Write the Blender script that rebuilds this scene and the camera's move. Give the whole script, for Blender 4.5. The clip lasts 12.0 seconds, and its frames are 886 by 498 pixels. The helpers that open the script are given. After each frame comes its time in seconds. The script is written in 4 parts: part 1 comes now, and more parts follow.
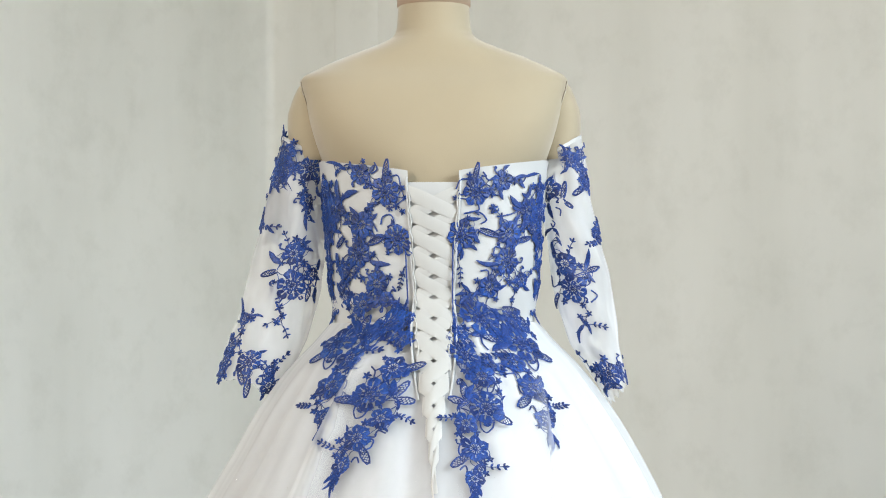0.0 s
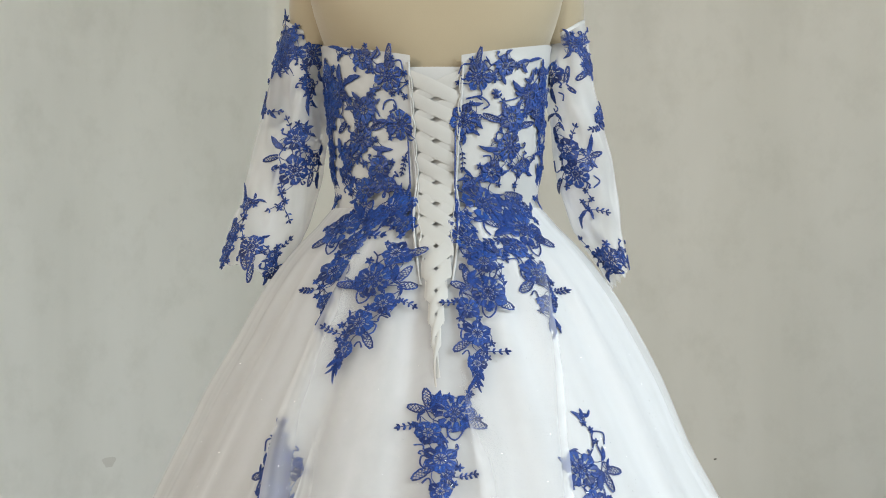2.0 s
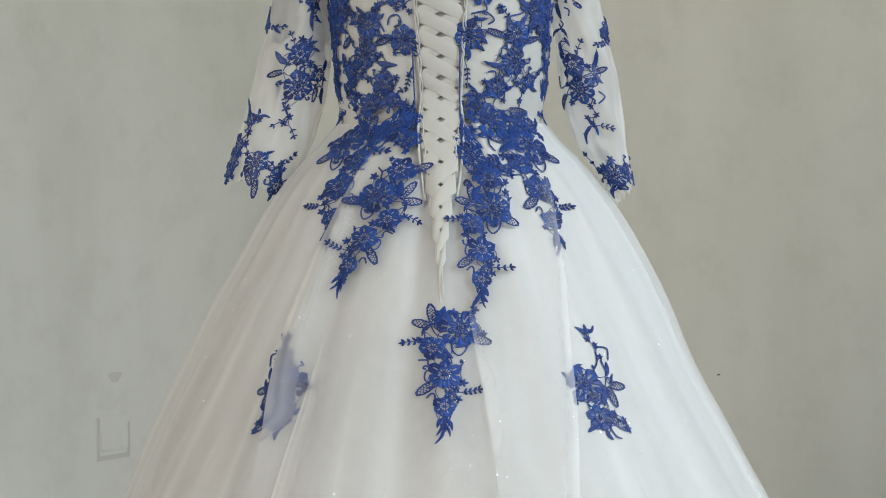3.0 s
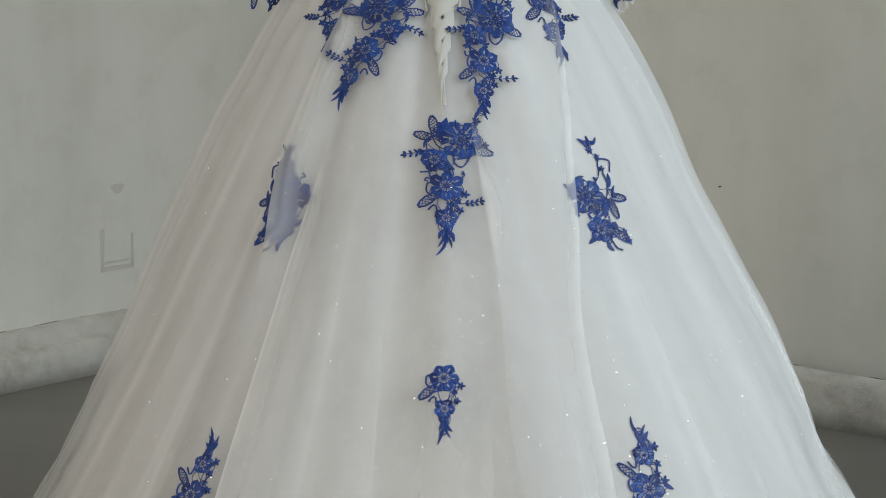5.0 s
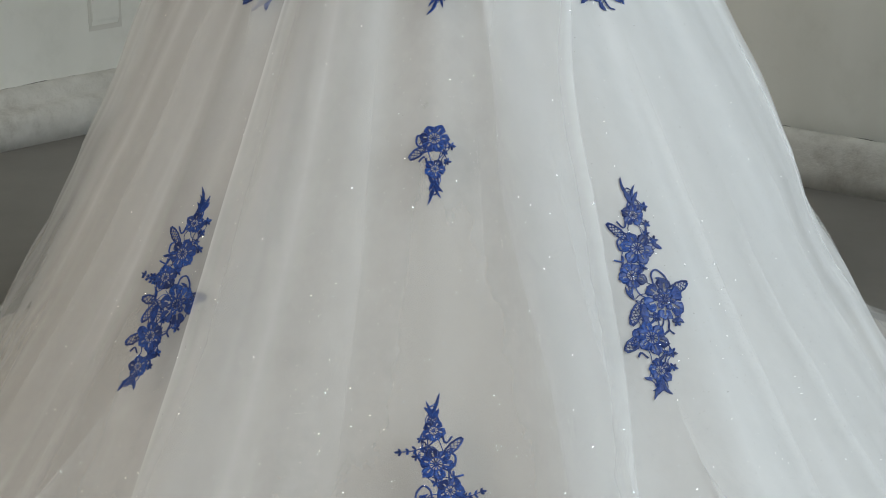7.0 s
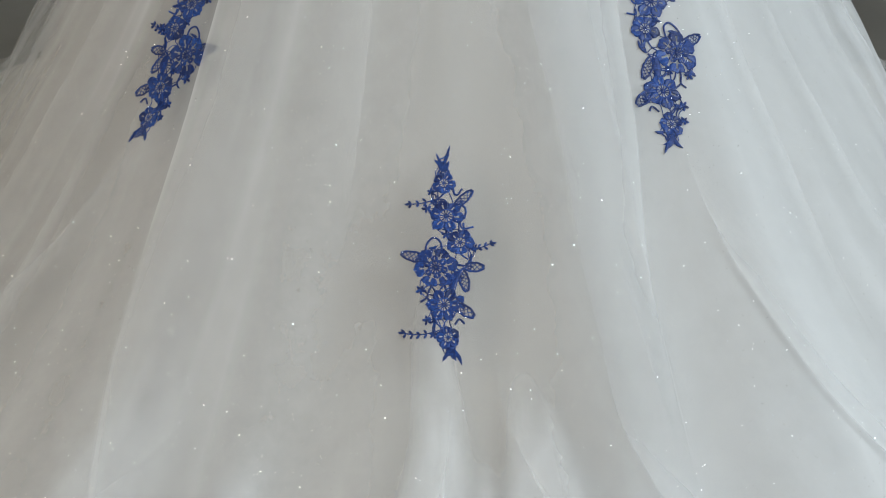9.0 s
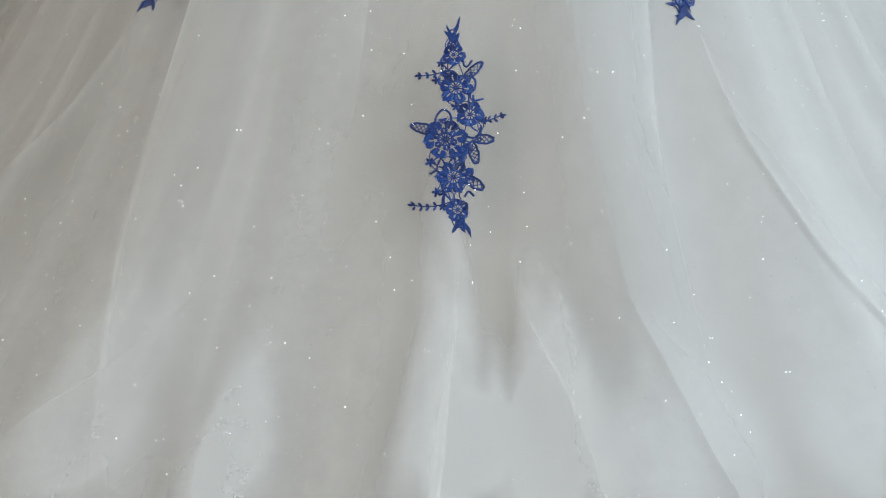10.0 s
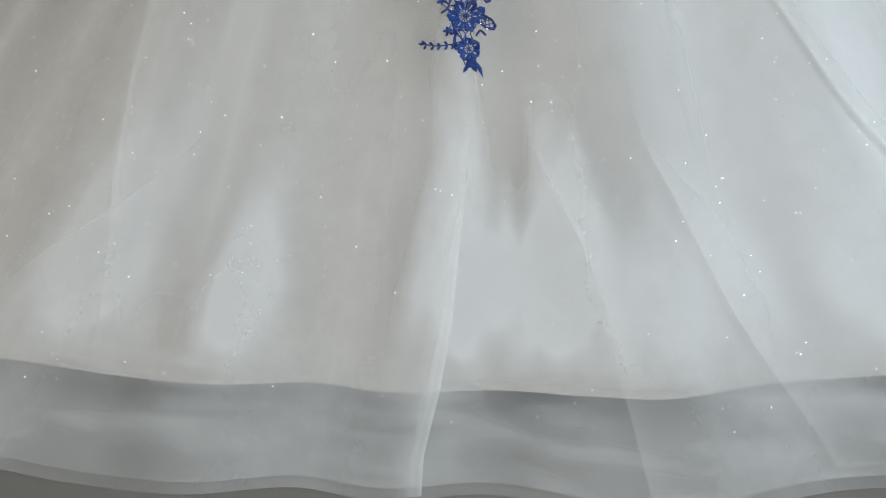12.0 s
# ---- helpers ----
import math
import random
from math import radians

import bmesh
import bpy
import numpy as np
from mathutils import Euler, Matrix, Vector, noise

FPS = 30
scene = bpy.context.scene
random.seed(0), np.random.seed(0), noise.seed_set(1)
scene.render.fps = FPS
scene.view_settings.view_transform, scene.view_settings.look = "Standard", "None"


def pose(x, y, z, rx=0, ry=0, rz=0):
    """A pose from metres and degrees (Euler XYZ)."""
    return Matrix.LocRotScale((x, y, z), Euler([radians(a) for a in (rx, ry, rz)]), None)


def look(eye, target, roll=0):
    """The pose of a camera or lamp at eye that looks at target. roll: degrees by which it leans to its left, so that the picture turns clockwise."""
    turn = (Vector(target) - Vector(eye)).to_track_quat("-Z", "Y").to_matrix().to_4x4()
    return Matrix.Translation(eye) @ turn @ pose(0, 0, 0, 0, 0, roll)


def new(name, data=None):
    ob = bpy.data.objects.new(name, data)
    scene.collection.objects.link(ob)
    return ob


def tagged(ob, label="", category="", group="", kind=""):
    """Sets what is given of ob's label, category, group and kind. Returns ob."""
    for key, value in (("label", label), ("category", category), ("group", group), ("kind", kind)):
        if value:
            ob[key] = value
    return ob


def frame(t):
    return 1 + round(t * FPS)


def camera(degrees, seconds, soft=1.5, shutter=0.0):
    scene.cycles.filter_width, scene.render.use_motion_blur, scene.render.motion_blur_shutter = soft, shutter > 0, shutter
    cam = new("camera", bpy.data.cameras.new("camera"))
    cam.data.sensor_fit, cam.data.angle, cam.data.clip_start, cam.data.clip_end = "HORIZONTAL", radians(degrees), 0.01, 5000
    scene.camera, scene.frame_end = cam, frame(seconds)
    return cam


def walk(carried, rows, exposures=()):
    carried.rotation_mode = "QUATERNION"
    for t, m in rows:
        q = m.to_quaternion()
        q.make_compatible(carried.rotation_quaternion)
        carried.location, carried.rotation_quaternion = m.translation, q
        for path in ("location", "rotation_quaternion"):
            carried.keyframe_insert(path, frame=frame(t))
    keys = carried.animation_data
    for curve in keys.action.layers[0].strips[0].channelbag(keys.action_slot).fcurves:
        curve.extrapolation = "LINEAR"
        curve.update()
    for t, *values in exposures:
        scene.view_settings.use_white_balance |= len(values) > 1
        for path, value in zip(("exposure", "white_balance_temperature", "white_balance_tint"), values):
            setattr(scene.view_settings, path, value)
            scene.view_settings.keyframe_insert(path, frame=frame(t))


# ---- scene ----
cam = camera(27.0, 12.0, soft=1.0)
EYE = (0.012, -2.45, 1.05)
# seconds, pitch, yaw, roll: a tripod head tilting down, with a slight sway
ROWS = [
    (0.0, 3.00, 0.00, -0.25),
    (0.5, 2.12, 0.08, -0.23),
    (1.0, 1.26, 0.14, -0.21),
    (1.5, 0.51, 0.11, -0.22),
    (2.0, -0.56, 0.09, -0.21),
    (2.5, -1.75, 0.15, -0.19),
    (3.0, -3.17, 0.24, -0.16),
    (3.2, -3.68, 0.31, -0.18),
    (4.8, -8.26, 0.36, -0.14),
    (5.0, -9.01, 0.31, -0.13),
    (5.5, -10.79, 0.16, -0.09),
    (6.0, -12.56, 0.04, -0.04),
    (6.5, -14.51, 0.01, -0.00),
    (7.0, -16.44, 0.01, 0.03),
    (7.2, -17.14, 0.00, 0.04),
    (9.0, -24.11, 0.34, 0.22),
    (9.5, -26.10, 0.51, 0.24),
    (10.0, -28.08, 0.65, 0.26),
    (10.5, -30.02, 0.74, 0.30),
    (11.0, -31.72, 0.80, 0.31),
    (11.5, -32.46, 0.92, 0.29),
    (12.0, -33.05, 1.02, 0.24),
]
EXPOSURES = [(0.0, 0.42, 6540, 9.0), (0.5, 0.21, 6580, 9.0), (1.0, 0.09, 6620, 8.8), (1.5, 0.03, 6720, 8.6), (2.0, 0.03, 6760, 8.4), (2.5, -0.10, 6780, 8.0), (3.2, -0.26, 6800, 7.6),
             (4.8, -0.51, 6780, 7.4), (5.5, -0.61, 6780, 7.2), (7.2, -0.61, 6720, 7.0), (9.0, -0.62, 6640, 7.0), (12.0, -0.58, 6540, 7.4)]
walk(cam, [(t, pose(*EYE, 90 + p, 0, yw) @ pose(0, 0, 0, 0, 0, r)) for t, p, yw, r in ROWS], EXPOSURES)

# ---- daylight: an overcast sky outside, two tall windows behind the camera ----
world = bpy.data.worlds.new("sky")
scene.world = world
world.use_nodes = True
sky = world.node_tree.nodes.new("ShaderNodeTexSky")
sky.sky_type, sky.sun_disc, sky.sun_elevation, sky.sun_rotation = "NISHITA", False, radians(40), radians(150)
world.node_tree.links.new(sky.outputs[0], world.node_tree.nodes["Background"].inputs[0])
world.node_tree.nodes["Background"].inputs[1].default_value = 0.1

# the room is a rectangle turned by 40 degrees; CORNER is the corner behind the dress
CORNER = Vector((-0.48, 2.80, 0.0))
ALONG_L = Vector((-0.643, -0.766, 0.0))
ALONG_R = Vector((0.766, -0.643, 0.0))
LEN_L, LEN_R, HIGH = 7.0, 5.6, 3.7


def room(u, v, z=0.0):
    """u metres along the left wall, v along the right wall, from the corner."""
    return CORNER + ALONG_L * u + ALONG_R * v + Vector((0, 0, z))


def window_light(name, place, aim, wide, high, watts, colour, spread=180):
    data = bpy.data.lights.new(name, "AREA")
    data.spread = radians(spread)
    data.shape, data.size, data.size_y, data.energy, data.color = "RECTANGLE", wide, high, watts, colour
    ob = new(name, data)
    ob.matrix_world = look(place, aim)
    return ob


# openings: u or v from, to, sill, head
WIN_BACK = (0.6, 2.6, 1.3, 3.4)
WIN_BACK_FAR = (4.2, 6.2, 1.3, 3.4)
WIN_SIDE = (1.1, 3.4, 1.3, 3.4)


def mid(w):
    return (w[0] + w[1]) / 2, (w[2] + w[3]) / 2


for w, watts in ((WIN_BACK, 60.5), (WIN_BACK_FAR, 3.0)):
    u, z = mid(w)
    window_light("window_daylight", room(u, LEN_R - 0.02, z), room(2.3, 3.2, 0.3), 1.9, 2.05, watts, (0.805, 0.918, 1.0), 110)
u, z = mid(WIN_SIDE)
window_light("window_daylight", room(LEN_L - 0.02, u, z), room(3.0, 3.0, 0.6), 2.3, 2.05, 110.0, (1.0, 0.925, 0.845))

# ---- materials ----
def material(name):
    m = bpy.data.materials.new(name)
    m.use_nodes = True
    t = m.node_tree
    return m, t, t.nodes["Principled BSDF"]


def node(t, kind, **values):
    n = t.nodes.new(kind)
    for key, value in values.items():
        n.inputs[key.replace("_", " ")].default_value = value
    return n


def coords(t, scale=(1, 1, 1), mapped="Object"):
    c = t.nodes.new("ShaderNodeTexCoord")
    m = t.nodes.new("ShaderNodeMapping")
    m.inputs["Scale"].default_value = scale
    t.links.new(c.outputs[mapped], m.inputs["Vector"])
    return m.outputs["Vector"]


def ramp(t, fac, stops):
    r = t.nodes.new("ShaderNodeValToRGB")
    while len(r.color_ramp.elements) < len(stops):
        r.color_ramp.elements.new(0.5)
    for e, (at, c) in zip(r.color_ramp.elements, stops):
        e.position, e.color = at, (*c, 1)
    t.links.new(fac, r.inputs["Fac"])
    return r.outputs["Color"]


def bump(t, b, height, strength, distance):
    n = node(t, "ShaderNodeBump", Strength=strength, Distance=distance)
    t.links.new(height, n.inputs["Height"])
    t.links.new(n.outputs["Normal"], b.inputs["Normal"])


def plaster():
    """Old whitewashed wall: cloudy patches, faint trowel marks, small stains."""
    m, t, b = material("plaster")
    v = coords(t)
    big = node(t, "ShaderNodeTexNoise", Scale=1.1, Detail=5.0, Roughness=0.6)
    small = node(t, "ShaderNodeTexNoise", Scale=9.0, Detail=6.0, Roughness=0.65)
    streak = node(t, "ShaderNodeTexNoise", Scale=1.0, Detail=4.0)
    stretched = coords(t, (5.0, 5.0, 0.6))
    t.links.new(v, big.inputs["Vector"])
    t.links.new(v, small.inputs["Vector"])
    t.links.new(stretched, streak.inputs["Vector"])
    a = ramp(t, big.outputs["Fac"], [(0.3, (0.725, 0.725, 0.685)), (0.55, (0.775, 0.775, 0.735)), (0.75, (0.805, 0.805, 0.77))])
    c = ramp(t, small.outputs["Fac"], [(0.28, (0.93, 0.93, 0.92)), (0.5, (1, 1, 1))])
    d = ramp(t, streak.outputs["Fac"], [(0.3, (0.93, 0.93, 0.92)), (0.6, (1, 1, 1))])
    x = node(t, "ShaderNodeMixRGB", Fac=1.0)
    y = node(t, "ShaderNodeMixRGB", Fac=1.0)
    x.blend_type = y.blend_type = "MULTIPLY"
    t.links.new(a, x.inputs[1])
    t.links.new(c, x.inputs[2])
    t.links.new(x.outputs[0], y.inputs[1])
    t.links.new(d, y.inputs[2])
    t.links.new(y.outputs[0], b.inputs["Base Color"])
    b.inputs["Roughness"].default_value = 0.85
    bump(t, b, small.outputs["Fac"], 0.12, 0.006)
    return m


def concrete():
    m, t, b = material("concrete")
    v = coords(t)
    big = node(t, "ShaderNodeTexNoise", Scale=1.6, Detail=6.0, Roughness=0.6)
    t.links.new(v, big.inputs["Vector"])
    c = ramp(t, big.outputs["Fac"], [(0.3, (0.150, 0.142, 0.134)), (0.7, (0.230, 0.219, 0.208))])
    t.links.new(c, b.inputs["Base Color"])
    b.inputs["Roughness"].default_value = 0.55
    bump(t, b, big.outputs["Fac"], 0.2, 0.01)
    return m


def cloth(name, colour, rough=0.6, sheen=0.2, weave=900.0, depth=0.0004):
    """Woven cloth: fine weave relief and a slow change of tone."""
    m, t, b = material(name)
    v = coords(t)
    slow = node(t, "ShaderNodeTexNoise", Scale=7.0, Detail=3.0)
    fine = node(t, "ShaderNodeTexNoise", Scale=weave, Detail=2.0)
    t.links.new(v, slow.inputs["Vector"])
    t.links.new(v, fine.inputs["Vector"])
    lo = tuple(0.93 * k for k in colour)
    t.links.new(ramp(t, slow.outputs["Fac"], [(0.3, lo), (0.7, colour)]), b.inputs["Base Color"])
    b.inputs["Roughness"].default_value = rough
    b.inputs["Sheen Weight"].default_value = sheen
    bump(t, b, fine.outputs["Fac"], 0.3, depth)
    return m


def tulle(name, colour, cover, streaks=(7.0, 0.6, 1.0), spread=0.10, mapped="UV", soft=False, gathered=0.0):
    """Sheer net: part of the light goes straight through; denser and thinner streaks run down it."""
    m = bpy.data.materials.new(name)
    m.use_nodes = True
    t = m.node_tree
    t.nodes.clear()
    out = t.nodes.new("ShaderNodeOutputMaterial")
    clear = t.nodes.new("ShaderNodeBsdfTransparent")
    front = node(t, "ShaderNodeBsdfDiffuse", Color=(*colour, 1))
    back = node(t, "ShaderNodeBsdfTranslucent", Color=(*colour, 1))
    both = node(t, "ShaderNodeMixShader", Fac=0.35)
    mix = t.nodes.new("ShaderNodeMixShader")
    lines = node(t, "ShaderNodeTexNoise", Scale=1.0, Detail=1.0, Roughness=0.4)
    t.links.new(coords(t, streaks, mapped), lines.inputs["Vector"])
    r = node(t, "ShaderNodeMapRange", From_Min=0.3, From_Max=0.7, To_Min=cover - spread, To_Max=cover + spread)
    t.links.new(lines.outputs["Fac"], r.inputs["Value"])
    t.links.new(front.outputs[0], both.inputs[1])
    t.links.new(back.outputs[0], both.inputs[2])
    # the net lies looser and tighter in small patches
    patch = node(t, "ShaderNodeTexNoise", Scale=34.0, Detail=4.0, Roughness=0.6)
    t.links.new(coords(t, (1.0, 1.0, 0.35), "Object"), patch.inputs["Vector"])
    loose = node(t, "ShaderNodeMapRange", From_Min=0.3, From_Max=0.7, To_Min=-0.02, To_Max=0.02)
    t.links.new(patch.outputs["Fac"], loose.inputs["Value"])
    both_ways = t.nodes.new("ShaderNodeMath")
    t.links.new(r.outputs["Result"], both_ways.inputs[0])
    t.links.new(loose.outputs["Result"], both_ways.inputs[1])
    fac = both_ways.outputs[0]
    if gathered:
        # the net is drawn together towards the waist
        p = t.nodes.new("ShaderNodeSeparateXYZ")
        t.links.new(coords(t, (1, 1, 1), "UV"), p.inputs[0])
        g = node(t, "ShaderNodeMapRange", From_Min=0.30, From_Max=1.0, To_Max=gathered)
        t.links.new(p.outputs["Y"], g.inputs["Value"])
        add = t.nodes.new("ShaderNodeMath")
        t.links.new(fac, add.inputs[0])
        t.links.new(g.outputs["Result"], add.inputs[1])
        # and denser where bunched, folded or brightened, as the second set of coordinates says
        u = t.nodes.new("ShaderNodeUVMap")
        u.uv_map = "bunches"
        e = t.nodes.new("ShaderNodeSeparateXYZ")
        t.links.new(u.outputs[0], e.inputs[0])
        more = t.nodes.new("ShaderNodeMath")
        t.links.new(add.outputs[0], more.inputs[0])
        t.links.new(e.outputs["X"], more.inputs[1])
        top = t.nodes.new("ShaderNodeMath")
        top.operation = "MINIMUM"
        top.inputs[1].default_value = 0.92
        t.links.new(more.outputs[0], top.inputs[0])
        fac = top.outputs[0]
    if soft:
        # the first texture coordinate says how densely the net is gathered
        s = t.nodes.new("ShaderNodeSeparateXYZ")
        t.links.new(coords(t, (1, 1, 1), "UV"), s.inputs[0])
        k = t.nodes.new("ShaderNodeMath")
        k.operation = "MULTIPLY"
        t.links.new(fac, k.inputs[0])
        t.links.new(s.outputs["X"], k.inputs[1])
        fac = k.outputs[0]
    t.links.new(fac, mix.inputs["Fac"])
    t.links.new(clear.outputs[0], mix.inputs[1])
    t.links.new(both.outputs[0], mix.inputs[2])
    t.links.new(mix.outputs[0], out.inputs["Surface"])
    return m


def thread():
    """Blue embroidery thread: satiny, in tight uneven stitches."""
    m, t, b = material("blue_lace")
    v = coords(t)
    stitch = node(t, "ShaderNodeTexNoise", Scale=700.0, Detail=3.0, Roughness=0.6)
    slow = node(t, "ShaderNodeTexNoise", Scale=30.0, Detail=2.0)
    t.links.new(v, stitch.inputs["Vector"])
    t.links.new(v, slow.inputs["Vector"])
    # the lightest stop paints the sheen of some threads into the colour
    a = ramp(t, stitch.outputs["Fac"], [(0.32, (0.002, 0.013, 0.090)), (0.50, (0.004, 0.034, 0.215)), (0.70, (0.022, 0.110, 0.46))])
    c = ramp(t, slow.outputs["Fac"], [(0.3, (0.80, 0.82, 0.86)), (0.7, (1.0, 1.0, 1.0))])
    x = node(t, "ShaderNodeMixRGB", Fac=1.0)
    x.blend_type = "MULTIPLY"
    t.links.new(a, x.inputs[1])
    t.links.new(c, x.inputs[2])
    # every petal and cord gets a random brightness in its colour, as if lit differently
    g = t.nodes.new("ShaderNodeNewGeometry")
    y = node(t, "ShaderNodeMixRGB", Fac=1.0)
    y.blend_type = "MULTIPLY"
    t.links.new(x.outputs[0], y.inputs[1])
    t.links.new(ramp(t, g.outputs["Random Per Island"], [(0.0, (0.45, 0.48, 0.56)), (0.5, (0.88, 0.88, 0.90)), (1.0, (1.7, 1.5, 1.3))]), y.inputs[2])
    t.links.new(y.outputs[0], b.inputs["Base Color"])
    b.inputs["Roughness"].default_value = 0.40
    b.inputs["Sheen Weight"].default_value, b.inputs["Sheen Tint"].default_value = 0.08, (0.35, 0.6, 1.0, 1)
    bump(t, b, stitch.outputs["Fac"], 0.4, 0.0008)
    return m


def old_plaster():
    """Knocked and dirty plaster of the plinth."""
    m, t, b = material("old_plaster")
    v = coords(t)
    big = node(t, "ShaderNodeTexNoise", Scale=6.0, Detail=7.0, Roughness=0.7)
    t.links.new(v, big.inputs["Vector"])
    t.links.new(ramp(t, big.outputs["Fac"], [(0.30, (0.36, 0.34, 0.31)), (0.48, (0.58, 0.57, 0.54)), (0.7, (0.70, 0.69, 0.66))]), b.inputs["Base Color"])
    b.inputs["Roughness"].default_value = 0.9
    bump(t, b, big.outputs["Fac"], 0.6, 0.02)
    return m


PLASTER, CONCRETE, OLD_PLASTER = plaster(), concrete(), old_plaster()
LINEN = cloth("linen", (0.415, 0.34, 0.225), 0.75, 0.7, 700.0)
SATIN = cloth("white_satin", (0.58, 0.578, 0.57), 0.42, 0.1, 500.0, 0.0002)
LINING = cloth("lining", (0.505, 0.465, 0.428), 0.6, 0.1, 300.0, 0.0001)
RIBBON = cloth("ribbon", (0.56, 0.55, 0.525), 0.38, 0.1, 900.0, 0.0002)
BLUE = thread()
TULLE = tulle("tulle", (0.90, 0.91, 0.93), 0.21, gathered=0.27)
ORGANZA = tulle("organza", (0.92, 0.925, 0.94), 0.52, (30.0, 30.0, 5.0), 0.16, "Object")
FOLD = tulle("tulle_fold", (0.93, 0.94, 0.96), 0.50, (3.0, 2.0, 1.0), 0.08, "UV", True)
GLINT, _t, _b = material("sequin")
_b.inputs["Base Color"].default_value = (0.95, 0.95, 0.95, 1)
_b.inputs["Metallic"].default_value, _b.inputs["Roughness"].default_value = 0.85, 0.22
DARK_MARK, _t, _b = material("dark_mark")
_b.inputs["Base Color"].default_value, _b.inputs["Roughness"].default_value = (0.10, 0.095, 0.085, 1), 0.9
DUST, _t, _b = material("dust")
_b.inputs["Base Color"].default_value, _b.inputs["Roughness"].default_value = (0.66, 0.65, 0.61, 1), 0.95
SEAM, _t, _b = material("seam")
_b.inputs["Base Color"].default_value, _b.inputs["Roughness"].default_value = (0.16, 0.12, 0.08, 1), 0.8
WOOD, _t, _b = material("neck_cap")
_b.inputs["Base Color"].default_value, _b.inputs["Roughness"].default_value = (0.38, 0.27, 0.19, 1), 0.5

# ---- building ----
def finish(name, bm, material=None, smooth=True):
    me = bpy.data.meshes.new(name)
    bm.to_mesh(me)
    bm.free()
    for p in me.polygons:
        p.use_smooth = smooth
    for m in material if isinstance(material, (list, tuple)) else (material,):
        if m:
            me.materials.append(m)
    return new(name, me)


def part(name, bm, material, parent, label="", smooth=True):
    ob = finish(name, bm, material, smooth)
    ob.parent = parent
    return tagged(ob, label)


def smoothed(knots):
    """A smooth curve through (height, value) knots."""
    zs, vs = (np.array(k, float) for k in zip(*sorted(knots)))
    grid = np.linspace(zs[0], zs[-1], 1200)
    table = np.interp(grid, zs, vs)
    wide = 26
    padded = np.concatenate([2 * table[0] - table[wide:0:-1], table, 2 * table[-1] - table[-2:-wide - 2:-1]])
    table = np.convolve(padded, np.ones(2 * wide + 1) / (2 * wide + 1), "valid")
    return lambda z: float(np.interp(z, grid, table))


def grid_mesh(bm, at, us, vs, closed=False):
    """A sheet of quads through at(u, v)."""
    rows = [[bm.verts.new(at(u, v)) for u in us] for v in vs]
    n = len(us)
    for a, b in zip(rows, rows[1:]):
        for i in range(n if closed else n - 1):
            j = (i + 1) % n
            bm.faces.new((a[i], a[j], b[j], b[i]))
    return rows


def box(bm, p, ax, ay, az):
    """A box from corner p along three edges."""
    c = [bm.verts.new(p + ax * i + ay * j + az * k) for k in (0, 1) for j in (0, 1) for i in (0, 1)]
    for f in ((0, 2, 3, 1), (4, 5, 7, 6), (0, 1, 5, 4), (2, 6, 7, 3), (0, 4, 6, 2), (1, 3, 7, 5)):
        bm.faces.new([c[i] for i in f])


def around(n):
    return [2 * math.pi * i / n for i in range(n)]


def tube(bm, points, radius, sides=6):
    rows = []
    for i, p in enumerate(points):
        d = (points[min(i + 1, len(points) - 1)] - points[max(i - 1, 0)]).normalized()
        x = d.cross(Vector((0.3, 0.9, 0.2))).normalized()
        y = d.cross(x)
        rows.append([bm.verts.new(p + radius * (x * math.cos(t) + y * math.sin(t))) for t in around(sides)])
    for r, s in zip(rows, rows[1:]):
        for k in range(sides):
            bm.faces.new((r[k], r[(k + 1) % sides], s[(k + 1) % sides], s[k]))


# ---- room ----
UP = Vector((0, 0, 1))


def wall(name, start, along, length, out, openings=()):
    """A wall 0.25 m thick with openings (from, to, sill, head) through it."""
    bm = bmesh.new()
    cuts = sorted({0.0, length, *(k for w in openings for k in w[:2])})
    for a, b in zip(cuts, cuts[1:]):
        hole = next((w for w in openings if w[0] <= a and b <= w[1]), None)
        for lo, hi in (((0.0, hole[2]), (hole[3], HIGH)) if hole else ((0.0, HIGH),)):
            box(bm, start + along * a + UP * lo, along * (b - a), out * 0.25, UP * (hi - lo))
    bmesh.ops.recalc_face_normals(bm, faces=bm.faces)
    return tagged(finish(name, bm, PLASTER, False), "old whitewashed plaster wall with cloudy grey patches", "wall", kind="structure")


wall("wall_left", room(0, 0), ALONG_L, LEN_L, -ALONG_R)
wall("wall_right", room(0, 0), ALONG_R, LEN_R, -ALONG_L)
wall("wall_back", room(0, LEN_R), ALONG_L, LEN_L, ALONG_R, (WIN_BACK, WIN_BACK_FAR))
wall("wall_side", room(LEN_L, 0), ALONG_R, LEN_R, ALONG_L, (WIN_SIDE,))

bm = bmesh.new()
box(bm, room(-0.25, -0.25, -0.2), ALONG_L * (LEN_L + 0.5), ALONG_R * (LEN_R + 0.5), UP * 0.2)
bmesh.ops.recalc_face_normals(bm, faces=bm.faces)
tagged(finish("floor", bm, CONCRETE, False), "dark grey smooth concrete studio floor", "floor", kind="structure")
bm = bmesh.new()
box(bm, room(-0.25, -0.25, HIGH), ALONG_L * (LEN_L + 0.5), ALONG_R * (LEN_R + 0.5), UP * 0.2)
bmesh.ops.recalc_face_normals(bm, faces=bm.faces)
tagged(finish("ceiling", bm, PLASTER, False), "plain whitewashed ceiling", "ceiling", kind="structure")


